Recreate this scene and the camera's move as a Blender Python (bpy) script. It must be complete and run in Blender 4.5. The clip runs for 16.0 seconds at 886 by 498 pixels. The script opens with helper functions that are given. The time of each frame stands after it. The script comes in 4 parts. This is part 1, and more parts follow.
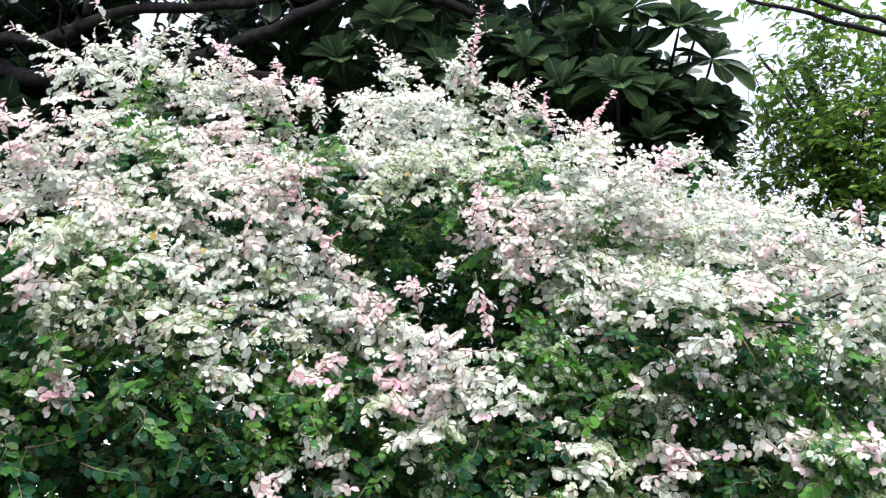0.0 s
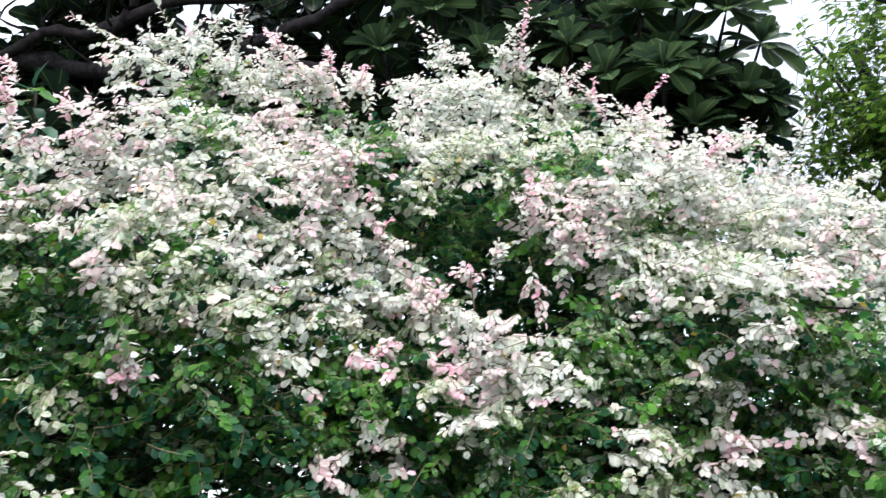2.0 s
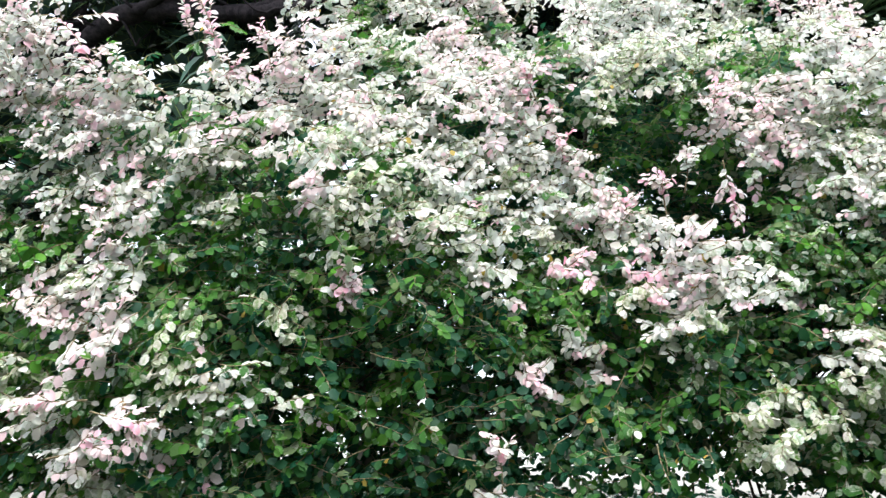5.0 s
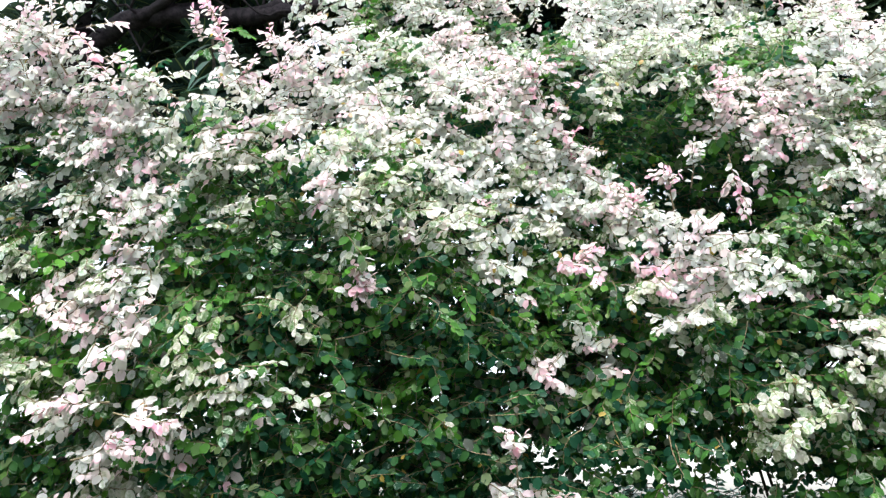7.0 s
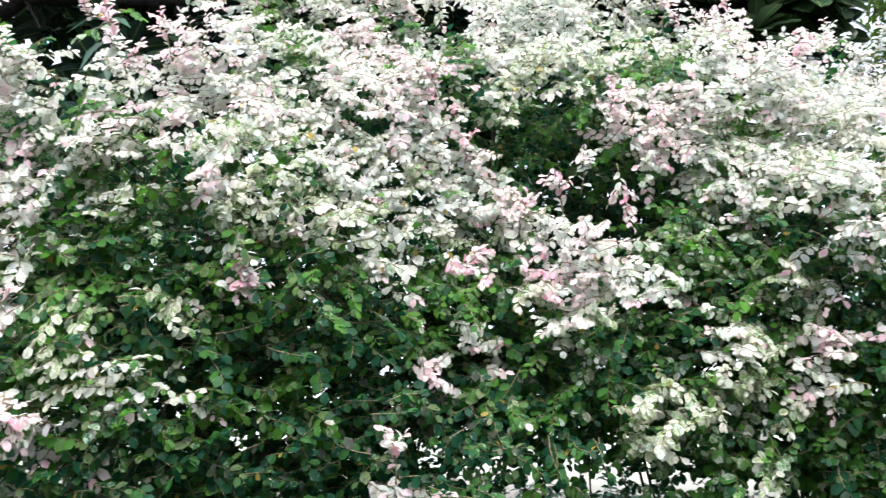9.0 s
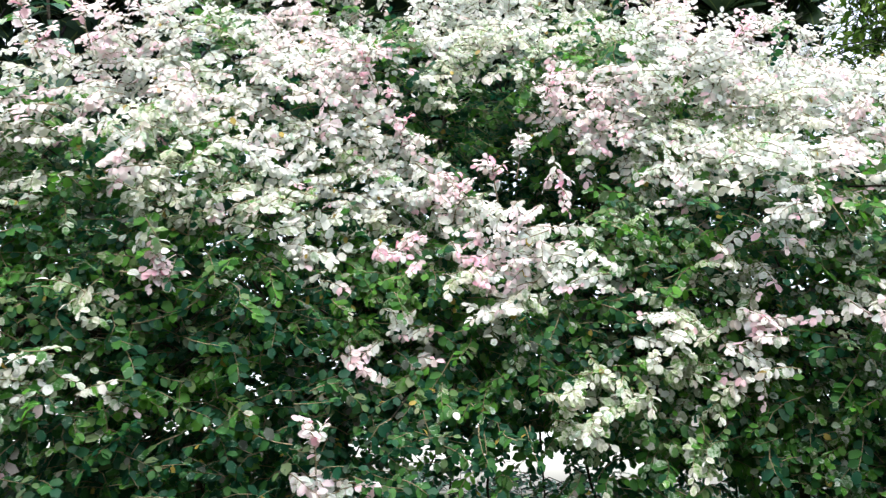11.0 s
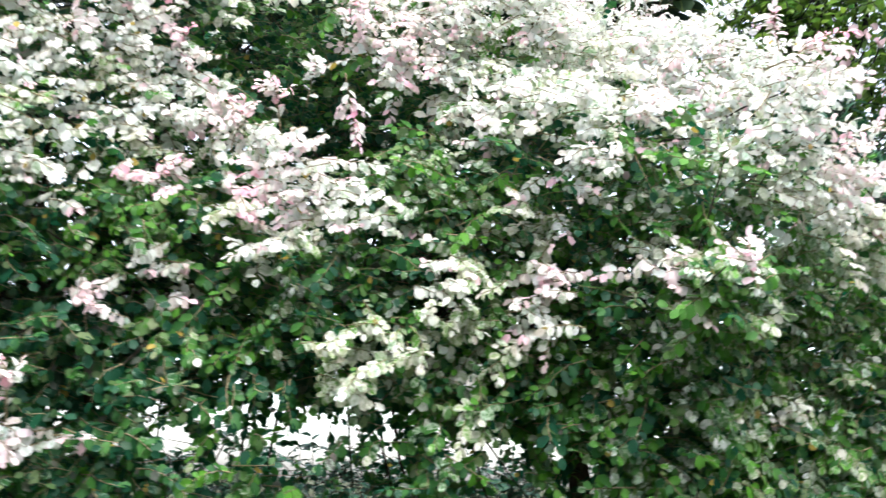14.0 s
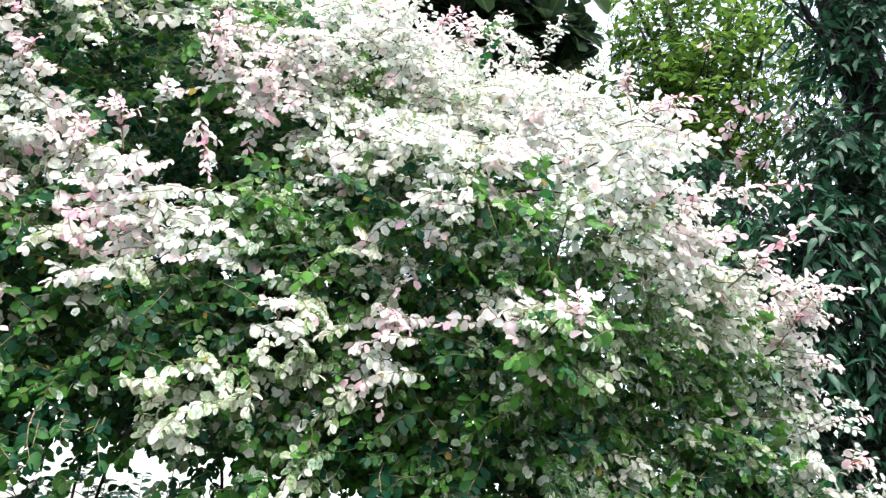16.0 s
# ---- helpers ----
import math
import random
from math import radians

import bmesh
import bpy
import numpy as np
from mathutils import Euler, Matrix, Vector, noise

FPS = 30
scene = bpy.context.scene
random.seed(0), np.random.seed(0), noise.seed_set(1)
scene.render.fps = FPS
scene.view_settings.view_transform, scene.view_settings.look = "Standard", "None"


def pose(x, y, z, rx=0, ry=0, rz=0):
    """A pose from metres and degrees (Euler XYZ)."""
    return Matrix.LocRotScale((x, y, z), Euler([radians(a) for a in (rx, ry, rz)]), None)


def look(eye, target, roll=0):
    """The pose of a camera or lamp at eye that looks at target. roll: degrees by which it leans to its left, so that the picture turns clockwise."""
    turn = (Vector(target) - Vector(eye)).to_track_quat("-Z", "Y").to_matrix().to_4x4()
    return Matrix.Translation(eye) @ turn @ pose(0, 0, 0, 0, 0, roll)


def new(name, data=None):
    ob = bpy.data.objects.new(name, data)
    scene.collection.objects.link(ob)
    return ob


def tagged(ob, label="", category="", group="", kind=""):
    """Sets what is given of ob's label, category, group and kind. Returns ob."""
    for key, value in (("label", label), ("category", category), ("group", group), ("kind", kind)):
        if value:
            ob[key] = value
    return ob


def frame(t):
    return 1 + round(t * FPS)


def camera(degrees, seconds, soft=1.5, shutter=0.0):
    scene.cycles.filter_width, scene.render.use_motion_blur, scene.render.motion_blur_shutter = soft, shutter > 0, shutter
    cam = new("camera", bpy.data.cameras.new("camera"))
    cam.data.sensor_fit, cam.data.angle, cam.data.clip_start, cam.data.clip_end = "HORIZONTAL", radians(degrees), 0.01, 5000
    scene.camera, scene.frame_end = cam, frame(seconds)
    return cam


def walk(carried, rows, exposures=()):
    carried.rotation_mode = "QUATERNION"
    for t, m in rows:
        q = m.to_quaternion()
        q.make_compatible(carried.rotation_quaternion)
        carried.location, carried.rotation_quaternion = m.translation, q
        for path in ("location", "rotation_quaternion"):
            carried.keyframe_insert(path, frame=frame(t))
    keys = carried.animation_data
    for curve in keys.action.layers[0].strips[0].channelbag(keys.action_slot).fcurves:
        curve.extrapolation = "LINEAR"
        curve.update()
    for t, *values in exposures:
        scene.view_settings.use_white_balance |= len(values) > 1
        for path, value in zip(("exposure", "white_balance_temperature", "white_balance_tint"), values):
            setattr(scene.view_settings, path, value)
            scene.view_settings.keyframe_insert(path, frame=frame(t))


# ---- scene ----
cam = camera(58.9, 16.0, soft=1.3, shutter=0.8)
PATH = [
    (0, (0.11, 0.109, 1.628), (0.028, 1.931, 2.448), 0.8),
    (0.5, (0.101, 0.116, 1.631), (0.008, 1.937, 2.453), 1.0),
    (1, (0.093, 0.117, 1.63), (-0.014, 1.938, 2.45), 1.0),
    (1.5, (0.075, 0.117, 1.624), (-0.058, 1.939, 2.438), 1.5),
    (2, (0.056, 0.113, 1.617), (-0.114, 1.941, 2.412), 1.8),
    (2.5, (0.022, 0.115, 1.604), (-0.188, 1.946, 2.379), 2.0),
    (3, (-0.017, 0.114, 1.592), (-0.279, 1.951, 2.338), 2.3),
    (3.5, (-0.058, 0.11, 1.58), (-0.37, 1.951, 2.296), 2.6),
    (4, (-0.1, 0.104, 1.565), (-0.462, 1.946, 2.255), 2.6),
    (4.5, (-0.134, 0.091, 1.552), (-0.54, 1.934, 2.215), 2.7),
    (5, (-0.165, 0.087, 1.561), (-0.61, 1.936, 2.181), 2.0),
    (5.2, (-0.17, 0.085, 1.558), (-0.62, 1.933, 2.176), 1.9),
    (7.5, (-0.175, 0.053, 1.552), (-0.62, 1.904, 2.164), 0.6),
    (8, (-0.16, 0.053, 1.558), (-0.535, 1.925, 2.156), 0.7),
    (8.5, (-0.111, 0.063, 1.56), (-0.425, 1.945, 2.158), 1.1),
    (9, (-0.103, 0.072, 1.553), (-0.355, 1.958, 2.17), 1.1),
    (9.2, (-0.111, 0.066, 1.563), (-0.345, 1.958, 2.168), 1.0),
    (11.3, (0.077, 0.145, 1.558), (-0.156, 2.042, 2.147), 0.3),
    (11.5, (0.084, 0.156, 1.56), (-0.146, 2.054, 2.147), 0.2),
    (12, (0.145, 0.214, 1.542), (-0.067, 2.113, 2.13), 1.1),
    (12.5, (0.201, 0.268, 1.535), (0.033, 2.175, 2.112), 0.7),
    (13, (0.259, 0.32, 1.529), (0.136, 2.233, 2.097), 0.6),
    (13.5, (0.307, 0.366, 1.516), (0.246, 2.284, 2.079), 1.1),
    (14, (0.356, 0.405, 1.511), (0.366, 2.322, 2.08), 1.9),
    (14.5, (0.407, 0.43, 1.503), (0.479, 2.332, 2.117), 4.0),
    (15, (0.452, 0.446, 1.507), (0.596, 2.337, 2.141), 3.5),
    (15.5, (0.498, 0.457, 1.518), (0.699, 2.329, 2.193), 3.6),
    (16, (0.521, 0.449, 1.521), (0.734, 2.313, 2.215), 3.3),
]
walk(cam, [(t, look(eye, target, roll)) for t, eye, target, roll in PATH],
     [(0, 1.66), (0.5, 1.53), (1, 1.5), (2.5, 1.63), (5, 1.73), (7.5, 1.82), (9, 1.79), (12.3, 1.83), (13.2, 1.92), (13.8, 2.13), (16, 2.07)])

# ---- overcast daylight ----
world = bpy.data.worlds.new("sky")
scene.world = world
world.use_nodes = True
wn, wl = world.node_tree.nodes, world.node_tree.links
wn.clear()
sky_tex = wn.new("ShaderNodeTexSky")
sky_tex.sky_type, sky_tex.sun_disc = "NISHITA", False
sky_tex.sun_elevation, sky_tex.sun_rotation = radians(75), radians(200)
sky_tex.dust_density, sky_tex.ozone_density = 3.0, 1.0
grey = wn.new("ShaderNodeHueSaturation")
grey.inputs["Saturation"].default_value = 0.45
bg = wn.new("ShaderNodeBackground")
bg.inputs["Strength"].default_value = 0.185
wo = wn.new("ShaderNodeOutputWorld")
wl.new(sky_tex.outputs[0], grey.inputs["Color"])
wl.new(grey.outputs[0], bg.inputs["Color"])
wl.new(bg.outputs[0], wo.inputs["Surface"])
sun = new("sun", bpy.data.lights.new("sun", "SUN"))
sun.data.energy, sun.data.angle, sun.data.color = 1.5, radians(40), (1.0, 0.97, 0.93)
sun.matrix_world = look((3.0, -5.0, 13.0), (0.0, 2.3, 2.0))

# ---- materials ----


def material(name, build):
    m = bpy.data.materials.new(name)
    m.use_nodes = True
    n, l = m.node_tree.nodes, m.node_tree.links
    n.clear()
    out = n.new("ShaderNodeOutputMaterial")
    l.new(build(n, l), out.inputs["Surface"])
    return m


def mixed(n, l, fac, a, b, blend="MIX"):
    """A colour between a and b; each of the three is a socket or a value."""
    m = n.new("ShaderNodeMix")
    m.data_type, m.blend_type = "RGBA", blend
    for sock, v in ((m.inputs[0], fac), (m.inputs[6], a), (m.inputs[7], b)):
        if isinstance(v, bpy.types.NodeSocket):
            l.new(v, sock)
        elif isinstance(v, tuple):
            sock.default_value = (*v, 1.0)
        else:
            sock.default_value = v
    return m.outputs[2]


def calc(n, l, op, a, b=0.0, c=0.0):
    m = n.new("ShaderNodeMath")
    m.operation = op
    for sock, v in zip(m.inputs, (a, b, c)):
        if isinstance(v, bpy.types.NodeSocket):
            l.new(v, sock)
        else:
            sock.default_value = v
    return m.outputs[0]


def ranged(n, l, v, a, b, lo=0.0, hi=1.0):
    m = n.new("ShaderNodeMapRange")
    m.interpolation_type = "SMOOTHSTEP"
    l.new(v, m.inputs[0])
    for i, x in enumerate((a, b, lo, hi)):
        m.inputs[1 + i].default_value = x
    return m.outputs[0]


def speckle(n, l, scale, detail=3.0, rough=0.6):
    t = n.new("ShaderNodeTexCoord")
    x = n.new("ShaderNodeTexNoise")
    x.inputs["Scale"].default_value, x.inputs["Detail"].default_value = scale, detail
    x.inputs["Roughness"].default_value = rough
    l.new(t.outputs["Object"], x.inputs["Vector"])
    return x.outputs["Fac"]


def relief(n, l, height, strength, dist):
    b = n.new("ShaderNodeBump")
    b.inputs["Strength"].default_value, b.inputs["Distance"].default_value = strength, dist
    l.new(height, b.inputs["Height"])
    return b.outputs[0]


def attr(n, name):
    a = n.new("ShaderNodeAttribute")
    a.attribute_name = name
    return a.outputs["Fac"]


def leaf_surface(n, l, colour, rough, through_share, bump=None, through_gain=1.0):
    p = n.new("ShaderNodeBsdfPrincipled")
    l.new(colour, p.inputs["Base Color"])
    p.inputs["Roughness"].default_value = rough
    p.inputs["Specular IOR Level"].default_value = 0.28
    t = n.new("ShaderNodeBsdfTranslucent")
    g = n.new("ShaderNodeGamma")
    g.inputs["Gamma"].default_value = through_gain
    l.new(colour, g.inputs["Color"])
    l.new(g.outputs[0], t.inputs["Color"])
    if bump is not None:
        l.new(bump, p.inputs["Normal"])
    m = n.new("ShaderNodeMixShader")
    m.inputs[0].default_value = through_share
    l.new(p.outputs[0], m.inputs[1])
    l.new(t.outputs[0], m.inputs[2])
    return m.outputs[0]


def snow_leaf(n, l):
    """Variegated leaf: green blotched with cream white, the youngest ones blushed pink."""
    fine = speckle(n, l, 130.0, 2.0, 0.7)
    hue = attr(n, "hue")
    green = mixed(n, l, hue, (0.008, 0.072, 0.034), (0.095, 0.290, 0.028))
    pale = mixed(n, l, hue, (0.71, 0.77, 0.765), (0.79, 0.78, 0.70))
    half = mixed(n, l, hue, (0.33, 0.49, 0.36), (0.48, 0.53, 0.36))
    v = calc(n, l, "ADD", attr(n, "variegation"), calc(n, l, "MULTIPLY", calc(n, l, "SUBTRACT", fine, 0.5), 1.1))
    c = mixed(n, l, ranged(n, l, v, 0.12, 0.50), green, half)
    c = mixed(n, l, ranged(n, l, v, 0.44, 0.82), c, pale)
    c = mixed(n, l, ranged(n, l, hue, 1.4, 1.6), c, (0.42, 0.32, 0.07))
    c = mixed(n, l, attr(n, "blush"), c, (0.96, 0.50, 0.65))
    return leaf_surface(n, l, c, 0.55, 0.50, relief(n, l, fine, 0.15, 0.001))


def plain_leaf(dark, light, rough, share, scale=20.0, rib=0.0):
    def build(n, l):
        f = speckle(n, l, scale)
        c = mixed(n, l, attr(n, "hue"), dark, light)
        c = mixed(n, l, ranged(n, l, f, 0.62, 0.78, 0.0, 0.35), c, (0.20, 0.17, 0.05))
        if rib:
            c = mixed(n, l, ranged(n, l, attr(n, "blush"), 0.86, 0.97, 0.0, rib), c, (0.16, 0.22, 0.07))
        return leaf_surface(n, l, c, rough, share, relief(n, l, f, 0.2, 0.002))
    return build


def bark(dark, light, scale):
    def build(n, l):
        f = speckle(n, l, scale, 6.0, 0.7)
        g = speckle(n, l, scale * 0.15, 3.0)
        c = mixed(n, l, ranged(n, l, f, 0.35, 0.7), dark, light)
        c = mixed(n, l, ranged(n, l, g, 0.55, 0.75, 0.0, 0.5), c, (0.018, 0.02, 0.016))
        p = n.new("ShaderNodeBsdfPrincipled")
        l.new(c, p.inputs["Base Color"])
        p.inputs["Roughness"].default_value = 0.9
        p.inputs["Specular IOR Level"].default_value = 0.12
        l.new(relief(n, l, f, 0.8, 0.01), p.inputs["Normal"])
        return p.outputs[0]
    return build


def soil(n, l):
    f, g = speckle(n, l, 9.0, 6.0), speckle(n, l, 0.7)
    c = mixed(n, l, ranged(n, l, f, 0.35, 0.65), (0.022, 0.017, 0.012), (0.055, 0.042, 0.028))
    c = mixed(n, l, ranged(n, l, g, 0.42, 0.6), c, (0.022, 0.045, 0.014))
    p = n.new("ShaderNodeBsdfPrincipled")
    l.new(c, p.inputs["Base Color"])
    p.inputs["Roughness"].default_value = 0.95
    p.inputs["Specular IOR Level"].default_value = 0.1
    l.new(relief(n, l, f, 0.7, 0.03), p.inputs["Normal"])
    return p.outputs[0]


def plaster(n, l):
    f, g = speckle(n, l, 14.0, 6.0), speckle(n, l, 0.8)
    c = mixed(n, l, ranged(n, l, g, 0.35, 0.7), (0.42, 0.40, 0.36), (0.30, 0.29, 0.26))
    p = n.new("ShaderNodeBsdfPrincipled")
    l.new(c, p.inputs["Base Color"])
    p.inputs["Roughness"].default_value = 0.9
    l.new(relief(n, l, f, 0.4, 0.01), p.inputs["Normal"])
    return p.outputs[0]


SNOW = material("snow_bush_leaf", snow_leaf)
TWIG = material("young_twig", bark((0.16, 0.13, 0.07), (0.34, 0.29, 0.19), 90.0))
STEM = material("bush_stem", bark((0.020, 0.017, 0.013), (0.062, 0.052, 0.040), 45.0))
ALMOND = material("almond_leaf", plain_leaf((0.017, 0.036, 0.032), (0.066, 0.118, 0.052), 0.20, 0.25, 14.0, 0.7))
BARK = material("almond_bark", bark((0.014, 0.012, 0.015), (0.045, 0.038, 0.042), 22.0))
LIGHT_LEAF = material("light_tree_leaf", plain_leaf((0.030, 0.110, 0.020), (0.18, 0.29, 0.038), 0.42, 0.52, 24.0))
CREEPER_LEAF = material("creeper_leaf", plain_leaf((0.007, 0.042, 0.028), (0.026, 0.115, 0.055), 0.38, 0.25, 26.0, 0.4))
PETAL = material("faded_petal", plain_leaf((0.55, 0.36, 0.38), (0.72, 0.55, 0.56), 0.6, 0.35, 40.0))
SOIL = material("soil_and_grass", soil)
PLASTER = material("weathered_plaster", plaster)

# ---- mesh helpers ----
rng = np.random.default_rng(7)


class Shape:
    """Vertices, faces, material slots and per-vertex values, gathered in arrays."""

    def __init__(self):
        self.v, self.f, self.m, self.a, self.count = [], [], [], [], 0

    def add(self, verts, faces, slot=0, values=None):
        """faces: rows of four corners; a triangle repeats -1 in the last. values: hue, variegation, blush per vertex."""
        faces = np.asarray(faces)
        self.f.append(np.where(faces < 0, -1, faces + self.count))
        self.v.append(verts)
        self.m.append(np.full(len(faces), slot))
        self.a.append(np.zeros((len(verts), 3)) if values is None else values)
        self.count += len(verts)
        return self

    def arrays(self):
        return np.concatenate(self.v), np.concatenate(self.f), np.concatenate(self.m), np.concatenate(self.a)

    def mesh(self, name, materials):
        v, f, m, a = self.arrays()
        corners = np.where(f[:, 3] < 0, 3, 4)
        me = bpy.data.meshes.new(name)
        me.vertices.add(len(v))
        me.vertices.foreach_set("co", v.astype(np.float32).ravel())
        loops = f.ravel()
        loops = loops[loops >= 0]
        me.loops.add(len(loops))
        me.loops.foreach_set("vertex_index", loops.astype(np.int32))
        me.polygons.add(len(f))
        starts = np.concatenate(([0], np.cumsum(corners)[:-1]))
        me.polygons.foreach_set("loop_start", starts.astype(np.int32))
        me.polygons.foreach_set("material_index", m.astype(np.int32))
        me.polygons.foreach_set("use_smooth", np.ones(len(f), bool))
        for i, key in enumerate(("hue", "variegation", "blush")):
            layer = me.attributes.new(key, "FLOAT", "POINT")
            layer.data.foreach_set("value", a[:, i].astype(np.float32).ravel())
        for mat in materials:
            me.materials.append(mat)
        me.update(calc_edges=True)
        me.validate()
        return me


def part(name, shape, materials, parent, label=""):
    me = shape.mesh(name, materials) if isinstance(shape, Shape) else shape
    ob = new(name, me)
    ob.parent = parent
    if label:
        tagged(ob, label)
    return ob


def thing(name, base, label, category, group=""):
    ob = new(name)
    ob.location = base
    ob.empty_display_size = 0.1
    return tagged(ob, label, category, group)


def unit(v):
    v = np.asarray(v, float)
    return v / np.maximum(np.linalg.norm(v, axis=-1, keepdims=True), 1e-9)


def leaf_template(rows, fold=0.22, curl=0.18):
    """A leaf of length 1 along y, with its half widths at some shares of the length, folded along its midrib."""
    v, f = [(0, 0, 0)], []
    for s, w in rows:
        z = -curl * s * s
        v += [(-w, s, z + fold * w), (0, s, z), (w, s, z + fold * w)]
    v.append((0, 1, -curl))
    n = len(rows)
    f += [(0, 2, 1, -1), (0, 3, 2, -1)]
    for i in range(n - 1):
        a, b = 1 + 3 * i, 4 + 3 * i
        f += [(a, a + 1, b + 1, b), (a + 1, a + 2, b + 2, b + 1)]
    a = 1 + 3 * (n - 1)
    f += [(a, a + 1, a + 3, -1), (a + 1, a + 2, a + 3, -1)]
    return np.array(v, float), np.array(f)


ROUND_LEAF = leaf_template([(0.20, 0.23), (0.55, 0.34), (0.87, 0.24)], 0.30, 0.24)
GREEN_LEAF = leaf_template([(0.22, 0.27), (0.70, 0.36)], 0.22, 0.24)
OBOVATE = leaf_template([(0.22, 0.085), (0.52, 0.205), (0.77, 0.265), (0.93, 0.18)], 0.24, 0.22)
LANCE = leaf_template([(0.18, 0.16), (0.52, 0.17)], 0.30, 0.35)
NARROW = leaf_template([(0.2, 0.18), (0.55, 0.25)], 0.3, 0.2)


def leaves(shape, template, pos, along, normal, size, values, slot=0, ribbed=False):
    """Put leaves at pos, pointing along, their upper sides towards normal; values: hue, variegation, blush of each.
    ribbed: the last value marks the midrib instead."""
    tv, tf = template
    along = unit(along)
    side = unit(np.cross(along, normal))
    normal = np.cross(side, along)
    n, k = len(pos), len(tv)
    v = (pos[:, None] + size[:, None, None] * (tv[None, :, 0:1] * side[:, None] + tv[None, :, 1:2] * along[:, None] + tv[None, :, 2:3] * normal[:, None]))
    f = tf[None] + (np.arange(n) * k)[:, None, None]
    f = np.where(tf[None] < 0, -1, f)
    vals = np.repeat(values, k, 0)
    if ribbed:
        vals[:, 2] = np.tile(tv[:, 0] == 0, n)
    else:
        # variegated leaves are palest at the margin and greener along the midrib
        vals[:, 1] += np.tile(np.where(tv[:, 0] == 0, -0.13, 0.09), n)
    shape.add(v.reshape(-1, 3), f.reshape(-1, 4), slot, vals)


def tube(shape, points, radii, sides=6, slot=0, hue=0.5, capped=True):
    p = np.asarray(points, float)
    r = np.broadcast_to(radii, len(p))
    t = unit(np.gradient(p, axis=0))
    ref = np.where(np.abs(t[:, 2:3]) > 0.9, [[1.0, 0, 0]], [[0, 0, 1.0]])
    u = unit(np.cross(t, ref))
    w = np.cross(t, u)
    ang = np.linspace(0, 2 * math.pi, sides, endpoint=False)
    ring = p[:, None] + r[:, None, None] * (np.cos(ang)[None, :, None] * u[:, None] + np.sin(ang)[None, :, None] * w[:, None])
    f = []
    for i in range(len(p) - 1):
        for j in range(sides):
            k = (j + 1) % sides
            f.append((i * sides + j, i * sides + k, (i + 1) * sides + k, (i + 1) * sides + j))
    n = len(p) * sides
    v = np.concatenate((ring.reshape(-1, 3), p[:1], p[-1:])) if capped else ring.reshape(-1, 3)
    for j in range(sides if capped else 0):
        k = (j + 1) % sides
        f += [(n, k, j, -1), (n + 1, n - sides + j, n - sides + k, -1)]
    vals = np.zeros((len(v), 3))
    vals[:, 0] = hue
    return shape.add(v, f, slot, vals)


def bend(points, steps, wobble=0.0):
    """A smooth line through a few points."""
    p = np.asarray(points, float)
    d = np.concatenate(([0], np.cumsum(np.linalg.norm(np.diff(p, axis=0), axis=1))))
    out = []
    for s in np.linspace(0, d[-1], steps):
        i = min(np.searchsorted(d, s, side="right") - 1, len(p) - 2)
        u = (s - d[i]) / max(d[i + 1] - d[i], 1e-9)
        a, b = p[max(i - 1, 0)], p[min(i + 2, len(p) - 1)]
        m0, m1 = (p[i + 1] - a) / 2, (b - p[i]) / 2
        out.append((2 * u**3 - 3 * u**2 + 1) * p[i] + (u**3 - 2 * u**2 + u) * m0 + (3 * u**2 - 2 * u**3) * p[i + 1] + (u**3 - u**2) * m1)
    out = np.array(out)
    if wobble:
        out[1:-1] += rng.normal(0, wobble, (len(out) - 2, 3))
    return out


def basis(along, up=(0, 0, 1), spin=0.0):
    """A 3 x 3 turn that takes y to along and z as near to up as it can be, then spun about y."""
    y = unit(along)
    x = unit(np.cross(y, up))
    z = np.cross(x, y)
    c, s = math.cos(spin), math.sin(spin)
    return np.stack((c * x + s * z, y, c * z - s * x), axis=1)


def moved(shape, arrays, turn, place, scale=1.0):
    v, f, m, a = arrays
    shape.f.append(np.where(f < 0, -1, f + shape.count))
    shape.v.append(v @ (turn.T * scale) + place)
    shape.m.append(m)
    shape.a.append(a)
    shape.count += len(v)


def placed(turn, place, scale=1.0):
    m = Matrix([[*(turn[i] * scale), place[i]] for i in range(3)] + [[0, 0, 0, 1]])
    return m


def scatter(n):
    return unit(rng.normal(size=(n, 3)))

# ---- ground ----
g = Shape()
edge = np.array([-1500, -300, -60, -20, -8, -3, 0, 3, 6, 10, 20, 60, 300, 1500], float)
gx, gy = np.meshgrid(edge, edge + 2)
gz = 0.03 * np.sin(gx * 1.3) * np.cos(gy * 0.9) * (np.abs(gx) < 30)
k = len(edge)
g.add(np.stack((gx.ravel(), gy.ravel(), gz.ravel()), 1),
      [(j * k + i, j * k + i + 1, (j + 1) * k + i + 1, (j + 1) * k + i) for j in range(k - 1) for i in range(k - 1)])
tagged(new("ground", g.mesh("ground", [SOIL])), "bare brown soil with patches of grass", "ground", kind="structure")

